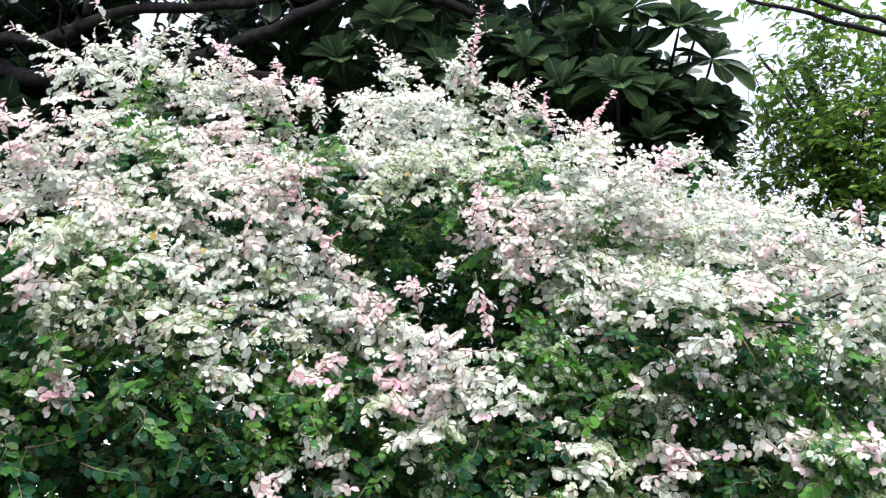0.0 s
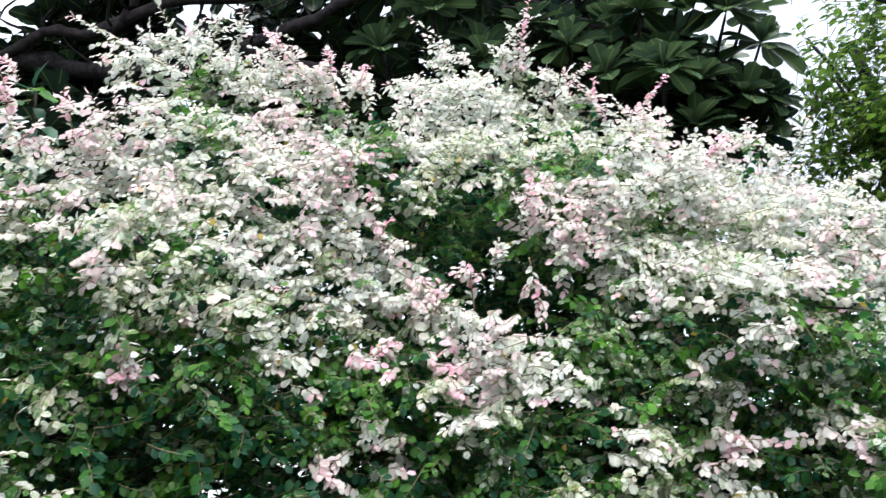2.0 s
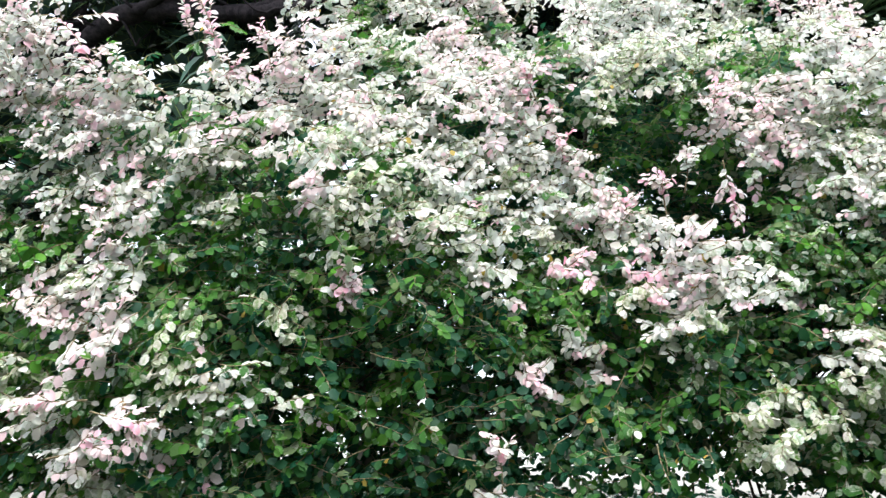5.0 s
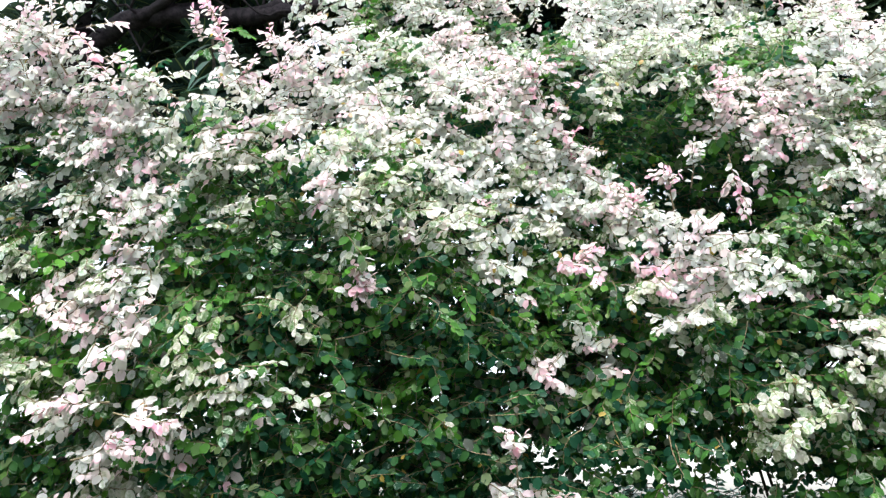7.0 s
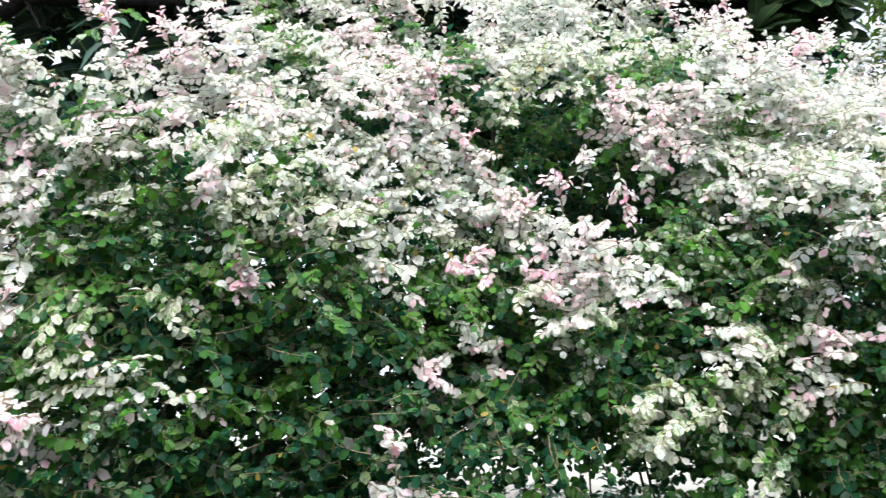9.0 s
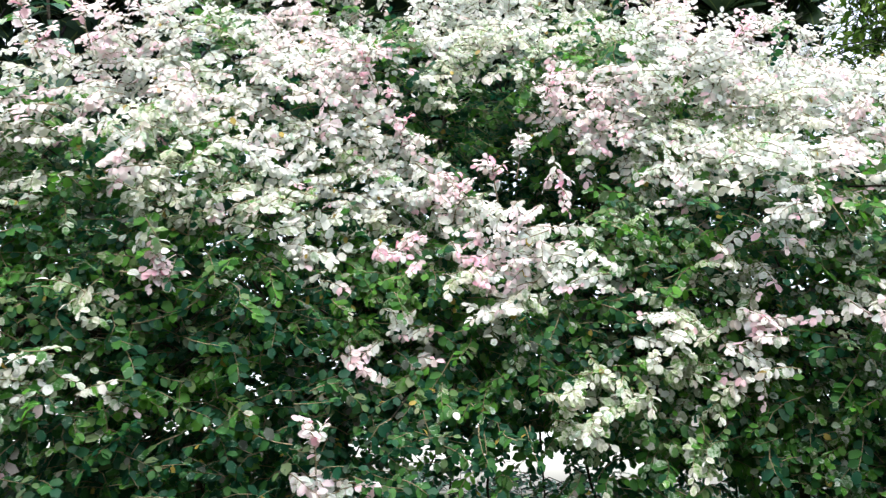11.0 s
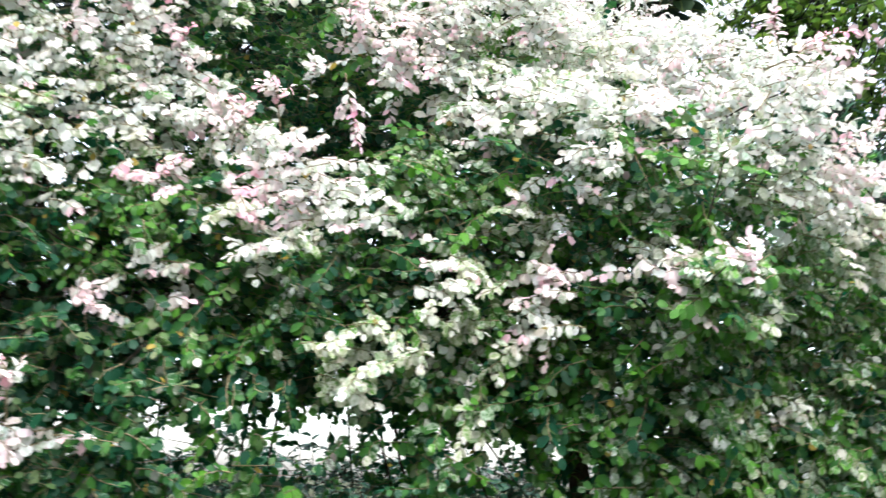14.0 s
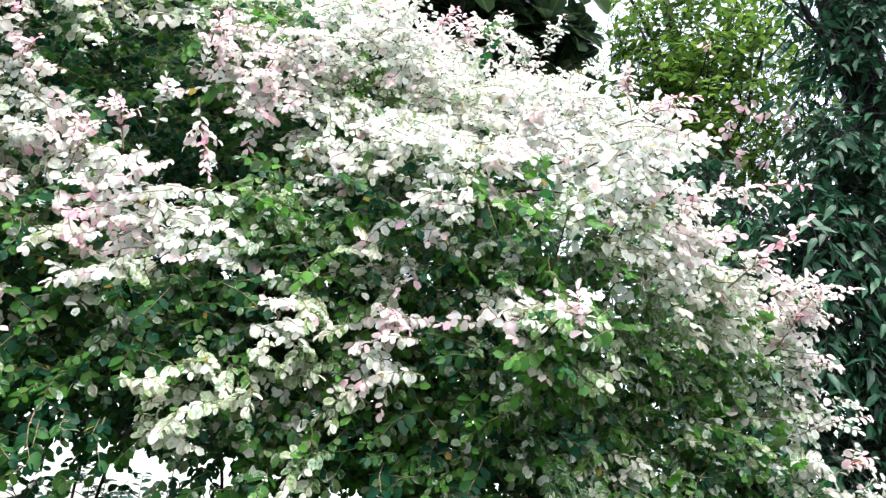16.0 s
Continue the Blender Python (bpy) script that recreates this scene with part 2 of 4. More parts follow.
# ---- wall added behind the camera, never in view, to block the low sky's light ----
w = Shape()
for x in np.arange(-14, 14, 4.0):
    b = np.array([(x, -5.6, -0.05), (x + 4, -5.6, -0.05), (x + 4, -5.3, -0.05), (x, -5.3, -0.05)])
    w.add(np.concatenate((b, b + (0, 0, 5.2))), [(0, 3, 2, 1), (4, 5, 6, 7), (0, 1, 5, 4), (1, 2, 6, 5), (2, 3, 7, 6), (3, 0, 4, 7)])
wall = new("unseen_wall", w.mesh("unseen_wall", [PLASTER]))
for poly in wall.data.polygons:
    poly.use_smooth = False
tagged(wall, "added unseen wall of plain weathered pale grey plaster", "wall", kind="structure")

# ---- the snow bush ----
# kind of shoot: variegation at its base and tip, blush at its base and tip, hue
KINDS = {
    "W": (0.66, 1.02, 0.00, 0.06, 0.50),
    "P": (0.76, 1.08, 0.18, 0.42, 0.50),
    "p": (0.75, 1.00, 0.30, 0.90, 0.50),
    "C": (0.36, 0.82, 0.00, 0.03, 0.78),
    "L": (-0.12, 0.34, 0.00, 0.03, 0.45),
    "G": (-0.15, 0.05, 0.00, 0.00, 0.60),
    "Y": (-0.05, 0.25, 0.00, 0.00, 0.95),
    # darkest green, also used as painted shade inside the crown and low down
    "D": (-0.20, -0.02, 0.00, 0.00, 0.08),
}


def spray(sh, kind, at, way, facing, length, count, leaf, template, hang=0.6, pale=0.0):
    """A twig from a place along a way, with two ranks of leaves that hang from it, their upper sides facing outward."""
    s = np.linspace(0.0, 1.0, 4)
    way, facing = unit(way), unit(facing)
    across = unit(np.cross(way, facing))
    line = at + way * (s * length)[:, None] + across * (rng.normal(0, 0.1) * np.sin(s * 3) * length)[:, None]
    line[:, 2] += (0.12 * s - rng.uniform(0.1, 0.4) * s * s) * length
    tube(sh, line, np.linspace(0.0019, 0.0008, 4), 3, 1, capped=False)
    t = np.clip((np.arange(count) + rng.uniform(-0.3, 0.3, count)) / (count - 1), 0.03, 1)
    p = np.stack([np.interp(t, s, line[:, i]) for i in range(3)], 1)
    side = np.where(np.arange(count) % 2, 1.0, -1.0) * rng.uniform(0.35, 1.0, count)
    along = across * side[:, None] + way * rng.uniform(0.1, 0.7, count)[:, None] + rng.normal(0, 0.15, (count, 3))
    along[:, 2] -= hang * rng.uniform(0.1, 1.5, count)
    along[-1] = way + (0, 0, -0.3)
    normal = facing + rng.normal(0, 0.42, (count, 3)) + across * (side * 0.3)[:, None]
    size = leaf * (0.62 + 0.5 * np.sin(np.pi * np.clip(t, 0.08, 0.82))) * rng.uniform(0.72, 1.25, count)
    v0, v1, b0, b1, hue = KINDS[kind]
    vals = np.stack((np.clip(hue + rng.normal(0, 0.10) + rng.normal(0, 0.22, count), 0, 1),
                     v0 + pale + (v1 - v0) * t + rng.normal(0, 0.15, count),
                     np.clip(b0 + (b1 - b0) * t**1.5 + rng.normal(0, 0.06, count), 0, 1) * (rng.random(count) < 0.65)), 1)
    if kind in "LY":
        vals[rng.random(count) < 0.14, 1] += 0.45
    vals[rng.random(count) < 0.004, :2] = (2.0, -1.0)
    if kind in "WP" and rng.random() < 0.2:
        vals[-3:, 2] = rng.uniform(0.2, 0.7, 3)
    leaves(sh, template, p, along, normal, size, vals)
    return sh


# sprays for the inside of the crown, along y and facing z
INNER = {}
for kd in KINDS:
    INNER[kd] = [spray(Shape(), kd, np.zeros(3), (0, 1.0, 0), (0, 0, 1.0), rng.uniform(0.08, 0.12), int(rng.integers(10, 14)), 0.027, GREEN_LEAF, 0.3).arrays() for i in range(9)]

bush = thing("snow_bush", (0.1, 2.95, 0.0), "tall snow bush with white, pink and green leaves", "bush")
HOME = np.array(bush.location)
# each limb: where it forks, and the ends of its branches, which give the crown its shape
FORKS, SHOOTS = [], {}
FORKS.append(((-1.38, 2.12, 1.93), [(-1.47, 1.60, 1.84), (-1.50, 1.67, 1.59), (-1.83, 1.63, 1.82), (-1.64, 1.62, 1.83), (-1.80, 1.66, 1.69), (-1.66, 1.65, 1.71), (-1.84, 1.71, 1.56), (-1.65, 1.70, 1.57)]))
FORKS.append(((-1.35, 2.08, 1.94), [(-1.46, 1.64, 2.24), (-1.55, 1.61, 2.09), (-1.42, 1.62, 2.09), (-1.51, 1.60, 1.94), (-1.38, 1.60, 1.96), (-1.74, 1.59, 2.24), (-1.86, 1.59, 2.10), (-1.71, 1.60, 2.11), (-1.84, 1.61, 1.96), (-1.70, 1.61, 1.97)]))
FORKS.append(((-1.37, 2.06, 2.33), [(-1.61, 1.58, 2.54), (-1.47, 1.61, 2.53), (-1.63, 1.60, 2.39), (-1.49, 1.63, 2.41), (-1.59, 1.62, 2.26), (-1.89, 1.54, 2.40), (-1.74, 1.57, 2.39), (-1.89, 1.57, 2.25)]))
FORKS.append(((-1.33, 2.02, 2.57), [(-1.63, 1.54, 2.70)]))
FORKS.append(((-1.07, 2.06, 1.91), [(-1.34, 1.58, 1.83), (-1.20, 1.58, 1.84), (-1.17, 1.64, 1.59)]))
FORKS.append(((-1.08, 2.10, 1.96), [(-1.32, 1.68, 2.25), (-1.25, 1.64, 2.09), (-1.14, 1.69, 2.13), (-1.22, 1.59, 1.95)]))
FORKS.append(((-1.08, 2.13, 2.31), [(-1.32, 1.64, 2.55), (-1.33, 1.67, 2.41), (-1.18, 1.67, 2.38), (-1.19, 1.70, 2.27)]))
FORKS.append(((-0.86, 2.15, 1.98), [(-1.07, 1.65, 1.71), (-0.99, 1.72, 1.72), (-0.98, 1.80, 1.61), (-0.91, 1.87, 1.59)]))
FORKS.append(((-0.83, 2.20, 1.92), [(-0.97, 1.73, 2.19), (-0.99, 1.76, 2.09), (-0.92, 1.74, 1.94), (-1.10, 1.63, 1.96)]))
FORKS.append(((-0.86, 2.21, 2.39), [(-1.02, 1.69, 2.47), (-0.99, 1.86, 2.55), (-0.99, 1.72, 2.35)]))
FORKS.append(((-0.82, 2.39, 2.81), [(-1.03, 1.78, 2.85), (-0.97, 1.97, 2.98), (-0.99, 1.82, 2.68), (-0.92, 2.35, 3.02), (-0.904, 2.053, 2.939), (-1.092, 1.862, 2.674)]))
FORKS.append(((-0.70, 2.35, 1.97), [(-0.89, 1.77, 1.82), (-0.84, 1.87, 1.83)]))
FORKS.append(((-0.65, 2.21, 2.01), [(-0.82, 1.69, 2.18), (-0.74, 1.82, 2.23), (-0.83, 1.78, 2.06), (-0.799, 1.64, 2.23)]))
FORKS.append(((-0.66, 2.30, 2.35), [(-0.81, 1.82, 2.51), (-0.74, 2.00, 2.60), (-0.84, 1.68, 2.33), (-0.75, 1.76, 2.36), (-0.66, 1.89, 2.39)]))
FORKS.append(((-0.69, 2.62, 2.98), [(-0.90, 2.20, 3.18), (-0.77, 2.28, 3.19), (-0.88, 1.89, 2.77), (-0.71, 2.22, 2.97), (-0.841, 2.381, 3.278)]))
FORKS.append(((-0.43, 2.46, 1.97), [(-0.49, 2.03, 1.88), (-0.52, 1.93, 1.76)]))
FORKS.append(((-0.48, 2.38, 2.03), [(-0.64, 1.87, 2.24), (-0.60, 1.82, 2.10), (-0.53, 1.97, 2.14), (-0.52, 1.99, 2.01), (-0.657, 1.769, 2.034)]))
FORKS.append(((-0.45, 2.51, 2.34), [(-0.56, 1.97, 2.58), (-0.58, 2.04, 2.45), (-0.47, 2.17, 2.55), (-0.56, 2.00, 2.30)]))
FORKS.append(((-0.44, 2.68, 2.90), [(-0.47, 2.15, 2.90), (-0.45, 2.11, 2.70)]))
FORKS.append(((-0.28, 2.57, 2.00), [(-0.38, 2.15, 1.88), (-0.33, 2.04, 1.72)]))
FORKS.append(((-0.27, 2.61, 1.93), [(-0.42, 2.14, 2.18), (-0.29, 2.23, 2.21), (-0.40, 2.11, 2.04), (-0.25, 2.18, 2.03), (-0.307, 1.988, 2.13)]))
FORKS.append(((-0.29, 2.68, 2.30), [(-0.43, 2.20, 2.36), (-0.30, 2.25, 2.41)]))
FORKS.append(((-0.26, 2.97, 3.11), [(-0.38, 2.59, 3.42), (-0.33, 2.32, 2.98), (-0.29, 2.22, 2.71), (-0.3, 2.266, 2.606), (-0.059, 2.334, 2.508), (-0.521, 2.346, 2.997)]))
FORKS.append(((-0.02, 2.63, 1.96), [(-0.12, 2.28, 2.24), (-0.13, 2.19, 2.05), (-0.12, 2.20, 1.91), (0.014, 2.118, 2.038)]))
FORKS.append(((-0.05, 3.00, 3.08), [(-0.18, 2.69, 3.49), (-0.17, 2.51, 3.09), (0.02, 2.49, 3.08), (-0.13, 2.29, 2.77), (0.04, 2.32, 2.80), (-0.269, 2.417, 3.107)]))
FORKS.append(((0.14, 2.65, 1.95), [(0.23, 2.16, 1.84), (0.215, 2.197, 1.887)]))
FORKS.append(((0.15, 2.63, 2.01), [(0.18, 2.20, 2.21), (0.034, 2.112, 2.296)]))
FORKS.append(((0.18, 3.02, 2.99), [(0.23, 2.70, 3.20), (0.22, 2.34, 2.79), (0.221, 2.833, 3.312)]))
FORKS.append(((0.37, 2.69, 1.91), [(0.35, 2.19, 1.87), (0.51, 2.21, 1.85), (0.37, 2.24, 1.71), (0.50, 2.22, 1.72), (0.523, 2.171, 1.795)]))
FORKS.append(((0.35, 2.63, 1.94), [(0.35, 2.20, 2.21), (0.47, 2.17, 2.20), (0.31, 2.17, 2.05), (0.48, 2.18, 2.06)]))
FORKS.append(((0.38, 2.69, 2.29), [(0.35, 2.30, 2.58), (0.35, 2.24, 2.38), (0.48, 2.22, 2.37)]))
FORKS.append(((0.40, 2.89, 2.83), [(0.48, 2.76, 3.29), (0.37, 2.27, 2.78), (0.424, 2.336, 2.811), (0.442, 2.17, 2.702)]))
FORKS.append(((0.53, 2.69, 1.93), [(0.63, 2.17, 1.87), (0.63, 2.22, 1.71), (0.62, 2.29, 1.60)]))
FORKS.append(((0.54, 2.56, 2.04), [(0.61, 2.20, 2.06), (0.595, 2.232, 2.152)]))
FORKS.append(((0.55, 2.64, 2.33), [(0.56, 2.36, 2.63), (0.69, 2.34, 2.58)]))
FORKS.append(((0.53, 2.96, 2.83), [(0.56, 2.26, 2.72)]))
FORKS.append(((0.72, 2.67, 1.94), [(0.78, 2.23, 1.85), (0.91, 2.19, 1.85), (0.79, 2.23, 1.73), (0.88, 2.22, 1.71), (0.75, 2.26, 1.58), (0.88, 2.25, 1.60), (0.92, 2.02, 1.88)]))
FORKS.append(((0.72, 2.65, 2.01), [(0.75, 2.12, 2.19), (0.93, 2.16, 2.20), (0.76, 2.20, 2.06), (0.92, 2.20, 2.07), (0.66, 2.14, 2.283)]))
FORKS.append(((0.69, 2.67, 2.35), [(0.84, 2.25, 2.54), (0.75, 2.03, 2.31), (0.62, 1.955, 2.31), (0.644, 1.995, 2.239)]))
FORKS.append(((0.74, 3.23, 3.00), [(0.78, 2.58, 2.90), (0.844, 2.696, 2.981), (0.943, 2.687, 3.017)]))
FORKS.append(((0.95, 2.78, 1.96), [(1.13, 2.30, 1.82), (1.12, 2.31, 1.67)]))
FORKS.append(((0.88, 2.42, 1.99), [(0.99, 1.99, 2.16), (0.95, 2.04, 2.01), (0.98, 1.88, 2.19), (1.14, 1.97, 2.24), (0.98, 1.85, 1.93), (0.942, 1.82, 1.93)]))
FORKS.append(((0.90, 2.53, 2.29), [(1.02, 2.23, 2.55), (1.11, 2.15, 2.51), (0.97, 2.21, 2.38), (1.00, 1.98, 2.28), (1.13, 1.92, 2.37)]))
FORKS.append(((0.91, 3.08, 2.89), [(1.10, 2.69, 3.22), (1.05, 2.72, 3.01), (1.07, 2.66, 2.93), (1.13, 2.31, 2.74)]))
FORKS.append(((1.35, 2.91, 2.00), [(1.28, 2.39, 1.81), (1.43, 2.37, 1.84), (1.65, 2.47, 1.86), (1.27, 2.38, 1.68), (1.47, 2.41, 1.70), (1.63, 2.45, 1.73), (1.78, 2.46, 1.72)]))
FORKS.append(((1.19, 2.71, 1.96), [(1.20, 2.09, 2.17), (1.36, 2.16, 2.20), (1.19, 2.09, 2.04), (1.38, 2.23, 2.08), (1.26, 2.32, 1.95), (1.45, 2.34, 1.96), (1.63, 2.44, 1.99)]))

SHOOTS["top"] = [
    ((0.08, 2.69, 3.48), (0.14, 2.57, 3.75), "p"),
    ((-0.09, 2.62, 3.44), (-0.33, 2.53, 3.61), "w"),
    ((0.02, 2.64, 3.45), (0.09, 2.58, 3.59), "w"),
    ((-0.95, 2.10, 3.12), (-1.06, 2.01, 3.31), "w"),
    ((-0.98, 1.92, 2.99), (-1.20, 1.86, 3.09), "w"),
    ((-0.83, 2.21, 3.22), (-0.81, 2.15, 3.35), "w"),
    ((-0.68, 2.27, 3.24), (-0.76, 2.23, 3.31), "p"),
    ((-0.52, 2.25, 3.15), (-0.54, 2.22, 3.23), "p"),
]
SHOOTS["crest"] = [
    ((-0.44, 2.28, 3.11), (-0.39, 2.25, 3.18), "p"),
    ((0.50, 2.70, 3.22), (0.64, 2.63, 3.39), "p"),
    ((0.38, 2.83, 3.33), (0.39, 2.77, 3.48), "p"),
    ((0.22, 2.83, 3.47), (0.20, 2.80, 3.56), "w"),
    ((0.31, 2.90, 3.46), (0.28, 2.84, 3.58), "p"),
    ((0.96, 2.82, 3.19), (0.95, 2.78, 3.29), "w"),
    ((0.66, 2.41, 2.85), (0.74, 2.36, 2.96), "p"),
    ((-0.89, 2.15, 3.20), (-0.86, 2.11, 3.28), "w"),
    ((-0.30, 2.56, 3.32), (-0.40, 2.56, 3.32), "w"),
    ((-0.24, 2.78, 3.64), (-0.17, 2.79, 3.62), "w"),
]
SHOOTS["mid"] = [
    ((-0.33, 2.27, 2.52), (-0.29, 2.23, 2.62), "p"),
    ((-0.23, 2.25, 2.43), (-0.18, 2.27, 2.40), "p"),
    ((-0.05, 2.20, 2.38), (-0.06, 2.17, 2.45), "p"),
    ((0.02, 2.23, 2.46), (0.03, 2.21, 2.51), "w"),
    ((0.12, 2.22, 2.42), (0.14, 2.27, 2.32), "p"),
    ((0.10, 2.25, 2.65), (0.12, 2.21, 2.73), "p"),
    ((-0.40, 2.16, 2.71), (-0.43, 2.12, 2.79), "p"),
    ((-1.05, 1.77, 2.68), (-1.06, 1.73, 2.75), "p"),
    ((-1.09, 1.67, 2.56), (-1.06, 1.66, 2.57), "p"),
    ((-0.33, 2.21, 2.19), (-0.27, 2.20, 2.22), "p"),
    ((-0.80, 1.77, 2.09), (-0.77, 1.80, 2.01), "p"),
]
SHOOTS["left"] = [
    ((-1.12, 1.68, 2.59), (-1.18, 1.61, 2.76), "p"),
    ((-1.56, 1.57, 2.62), (-1.61, 1.53, 2.71), "w"),
    ((-1.42, 1.61, 2.55), (-1.50, 1.55, 2.67), "p"),
    ((-1.30, 1.64, 2.54), (-1.39, 1.60, 2.60), "w"),
    ((-1.61, 1.58, 2.52), (-1.67, 1.52, 2.66), "w"),
    ((-1.15, 1.54, 1.70), (-1.11, 1.56, 1.69), "p"),
    ((-1.33, 1.58, 1.74), (-1.44, 1.56, 1.73), "p"),
    ((-1.29, 1.60, 1.64), (-1.22, 1.61, 1.66), "p"),
    ((-0.80, 1.77, 2.02), (-0.76, 1.78, 2.02), "p"),
    ((-0.31, 2.18, 2.18), (-0.24, 2.18, 2.22), "p"),
    ((-0.16, 2.26, 2.34), (-0.14, 2.24, 2.42), "p"),
    ((-0.45, 1.96, 1.65), (-0.45, 1.94, 1.71), "p"),
]
SHOOTS["right"] = [
    ((1.37, 2.22, 2.37), (1.64, 2.17, 2.41), "p"),
    ((1.43, 2.14, 2.15), (1.57, 2.08, 2.28), "p"),
    ((1.67, 2.38, 2.09), (1.71, 2.35, 2.15), "p"),
    ((1.72, 2.45, 2.03), (1.84, 2.44, 2.01), "p"),
    ((1.72, 2.49, 1.83), (1.91, 2.44, 1.89), "w"),
    ((1.11, 1.96, 2.42), (1.23, 1.93, 2.47), "p"),
    ((1.09, 2.73, 3.12), (1.14, 2.68, 3.23), "w"),
    ((0.56, 2.27, 2.81), (0.67, 2.22, 2.89), "w"),
    ((1.27, 2.13, 2.26), (1.31, 2.11, 2.30), "p"),
    ((1.84, 2.46, 1.76), (1.87, 2.44, 1.79), "p"),
    ((1.11, 2.03, 2.53), (1.10, 2.02, 2.57), "p"),
    ((0.93, 1.84, 1.91), (0.92, 1.83, 1.93), "p"),
    ((0.94, 2.88, 3.22), (0.99, 2.86, 3.23), "p"),
    ((0.81, 2.70, 3.06), (0.79, 2.66, 3.16), "p"),
    ((0.61, 2.19, 1.95), (0.62, 2.17, 1.98), "p"),
]


LABELS = {"W": "creamy white leaf spray", "P": "white leaf spray with pink tips", "p": "pink leaf spray", "C": "cream and green mottled leaf spray",
          "L": "green leaf spray splashed with white", "G": "green leaf spray", "Y": "yellow-green leaf spray", "D": "leaf spray in green darkened for shade"}

# the kinds of shoot over the crown's face, from its top down, a hand's width each; full stop: a dark hollow, o: open to the sky
CELL, WEST, TOP = 0.08, -2.04, 3.72
# light is typed in too: darker kinds low in the west, paler up and east
CROWN = [
    "____________________________________________________",
    "____________________________________________________",
    "_______________________W__WW________________________",
    "_______________________W__WCWWP_____________________",
    "_____________W________WWWWCCWCL_____________________",
    "____________W_WWWP____WWWWCWCWLWWW__________________",
    "____________WWWWWPP_W_WWWWWLCCGWP___________________",
    "___________WWYCWWWWPW_WWWWWLCLGCP___P_______________",
    "___________W_YGWWWLLLLWCWWWLCWCGP_W_PWW_____________",
    "______________GGLPPLLGWCCWWLCGGGC_WWWWPW____________",
    "_________p____LLWPPLLGWWCCLCLGGWPWWWWWWWW___________",
    "______________WGCPPLLpLCCCLCLLWWWWWWWWWW____________",
    "__WWWWP_____PPWWCWWWPPLC..CpWPWWWWWCWPW_____________",
    "__PPPPP____PWPWWLWWPPp.C...PpPWWYWWCWWWWW___________",
    "__LWWLPW_W_WWPWWCWWPWW.....PPPWCCCCCLWWWW___________",
    "___WPPWPWWLL.WLWPWCCWWPL....WpWCWCCCCPPWWP__________",
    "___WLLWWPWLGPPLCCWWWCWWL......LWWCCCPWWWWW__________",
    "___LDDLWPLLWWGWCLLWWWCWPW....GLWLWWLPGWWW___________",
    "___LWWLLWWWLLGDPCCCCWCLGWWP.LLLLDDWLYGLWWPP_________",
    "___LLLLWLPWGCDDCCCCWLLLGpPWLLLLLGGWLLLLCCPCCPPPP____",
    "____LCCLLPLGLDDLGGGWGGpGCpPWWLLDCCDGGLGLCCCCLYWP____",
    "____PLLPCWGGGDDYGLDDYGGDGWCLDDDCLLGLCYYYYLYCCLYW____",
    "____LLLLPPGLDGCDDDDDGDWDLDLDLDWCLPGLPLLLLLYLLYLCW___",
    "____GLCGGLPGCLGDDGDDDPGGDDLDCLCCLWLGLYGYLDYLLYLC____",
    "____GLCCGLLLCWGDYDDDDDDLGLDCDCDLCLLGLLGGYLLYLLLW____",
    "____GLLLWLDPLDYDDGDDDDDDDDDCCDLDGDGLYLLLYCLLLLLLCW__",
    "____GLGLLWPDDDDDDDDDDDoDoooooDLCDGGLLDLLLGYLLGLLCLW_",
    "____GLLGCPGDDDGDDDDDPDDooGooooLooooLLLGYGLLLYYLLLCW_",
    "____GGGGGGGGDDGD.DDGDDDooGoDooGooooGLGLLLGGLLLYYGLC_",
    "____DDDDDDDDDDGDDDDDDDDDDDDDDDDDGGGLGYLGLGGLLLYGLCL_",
]
TIPS = np.array([tip for _, tips in FORKS for tip in tips])


def face(x, z):
    """How far back the crown's face lies."""
    w = 1.0 / ((TIPS[:, 0] - x) ** 2 + (TIPS[:, 2] - z) ** 2 + 0.004) ** 2
    return float((w * TIPS[:, 1]).sum() / w.sum())


def kind_at(x, z):
    j, i = round((TOP - z) / CELL), round((x - WEST) / CELL)
    return CROWN[j][i] if 0 <= j < len(CROWN) and 0 <= i < len(CROWN[0]) else "_"


def outward(c):
    """The way in which shoots grow at a place of the crown: away from its core, and up."""
    return unit((c - np.array((0.05, 3.2, 2.0))) * (0.7, 1.0, 0.55))


def seen_kind(p, ex, ey, ez):
    """The kind of shoot in the crown's face through which a place inside is seen from (ex, ey, ez)."""
    q = np.array(p, float)
    eye = np.array((ex, ey, ez))
    for i in range(3):
        q = eye + (q - eye) * (face(q[0], q[2]) - ey) / (q[1] - ey)
    return kind_at(q[0], q[2])


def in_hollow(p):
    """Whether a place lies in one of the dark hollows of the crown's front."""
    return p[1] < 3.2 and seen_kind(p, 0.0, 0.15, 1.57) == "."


def in_gap(p):
    """Whether a place lies in the open under the crown, through which the sky shows."""
    return 1.2 < p[2] < 2.1 and rng.random() < 0.73 and any(seen_kind(p, *e) == "o" for e in ((-0.12, 0.08, 1.56), (0.2, 0.27, 1.54), (0.5, 0.45, 1.52)))


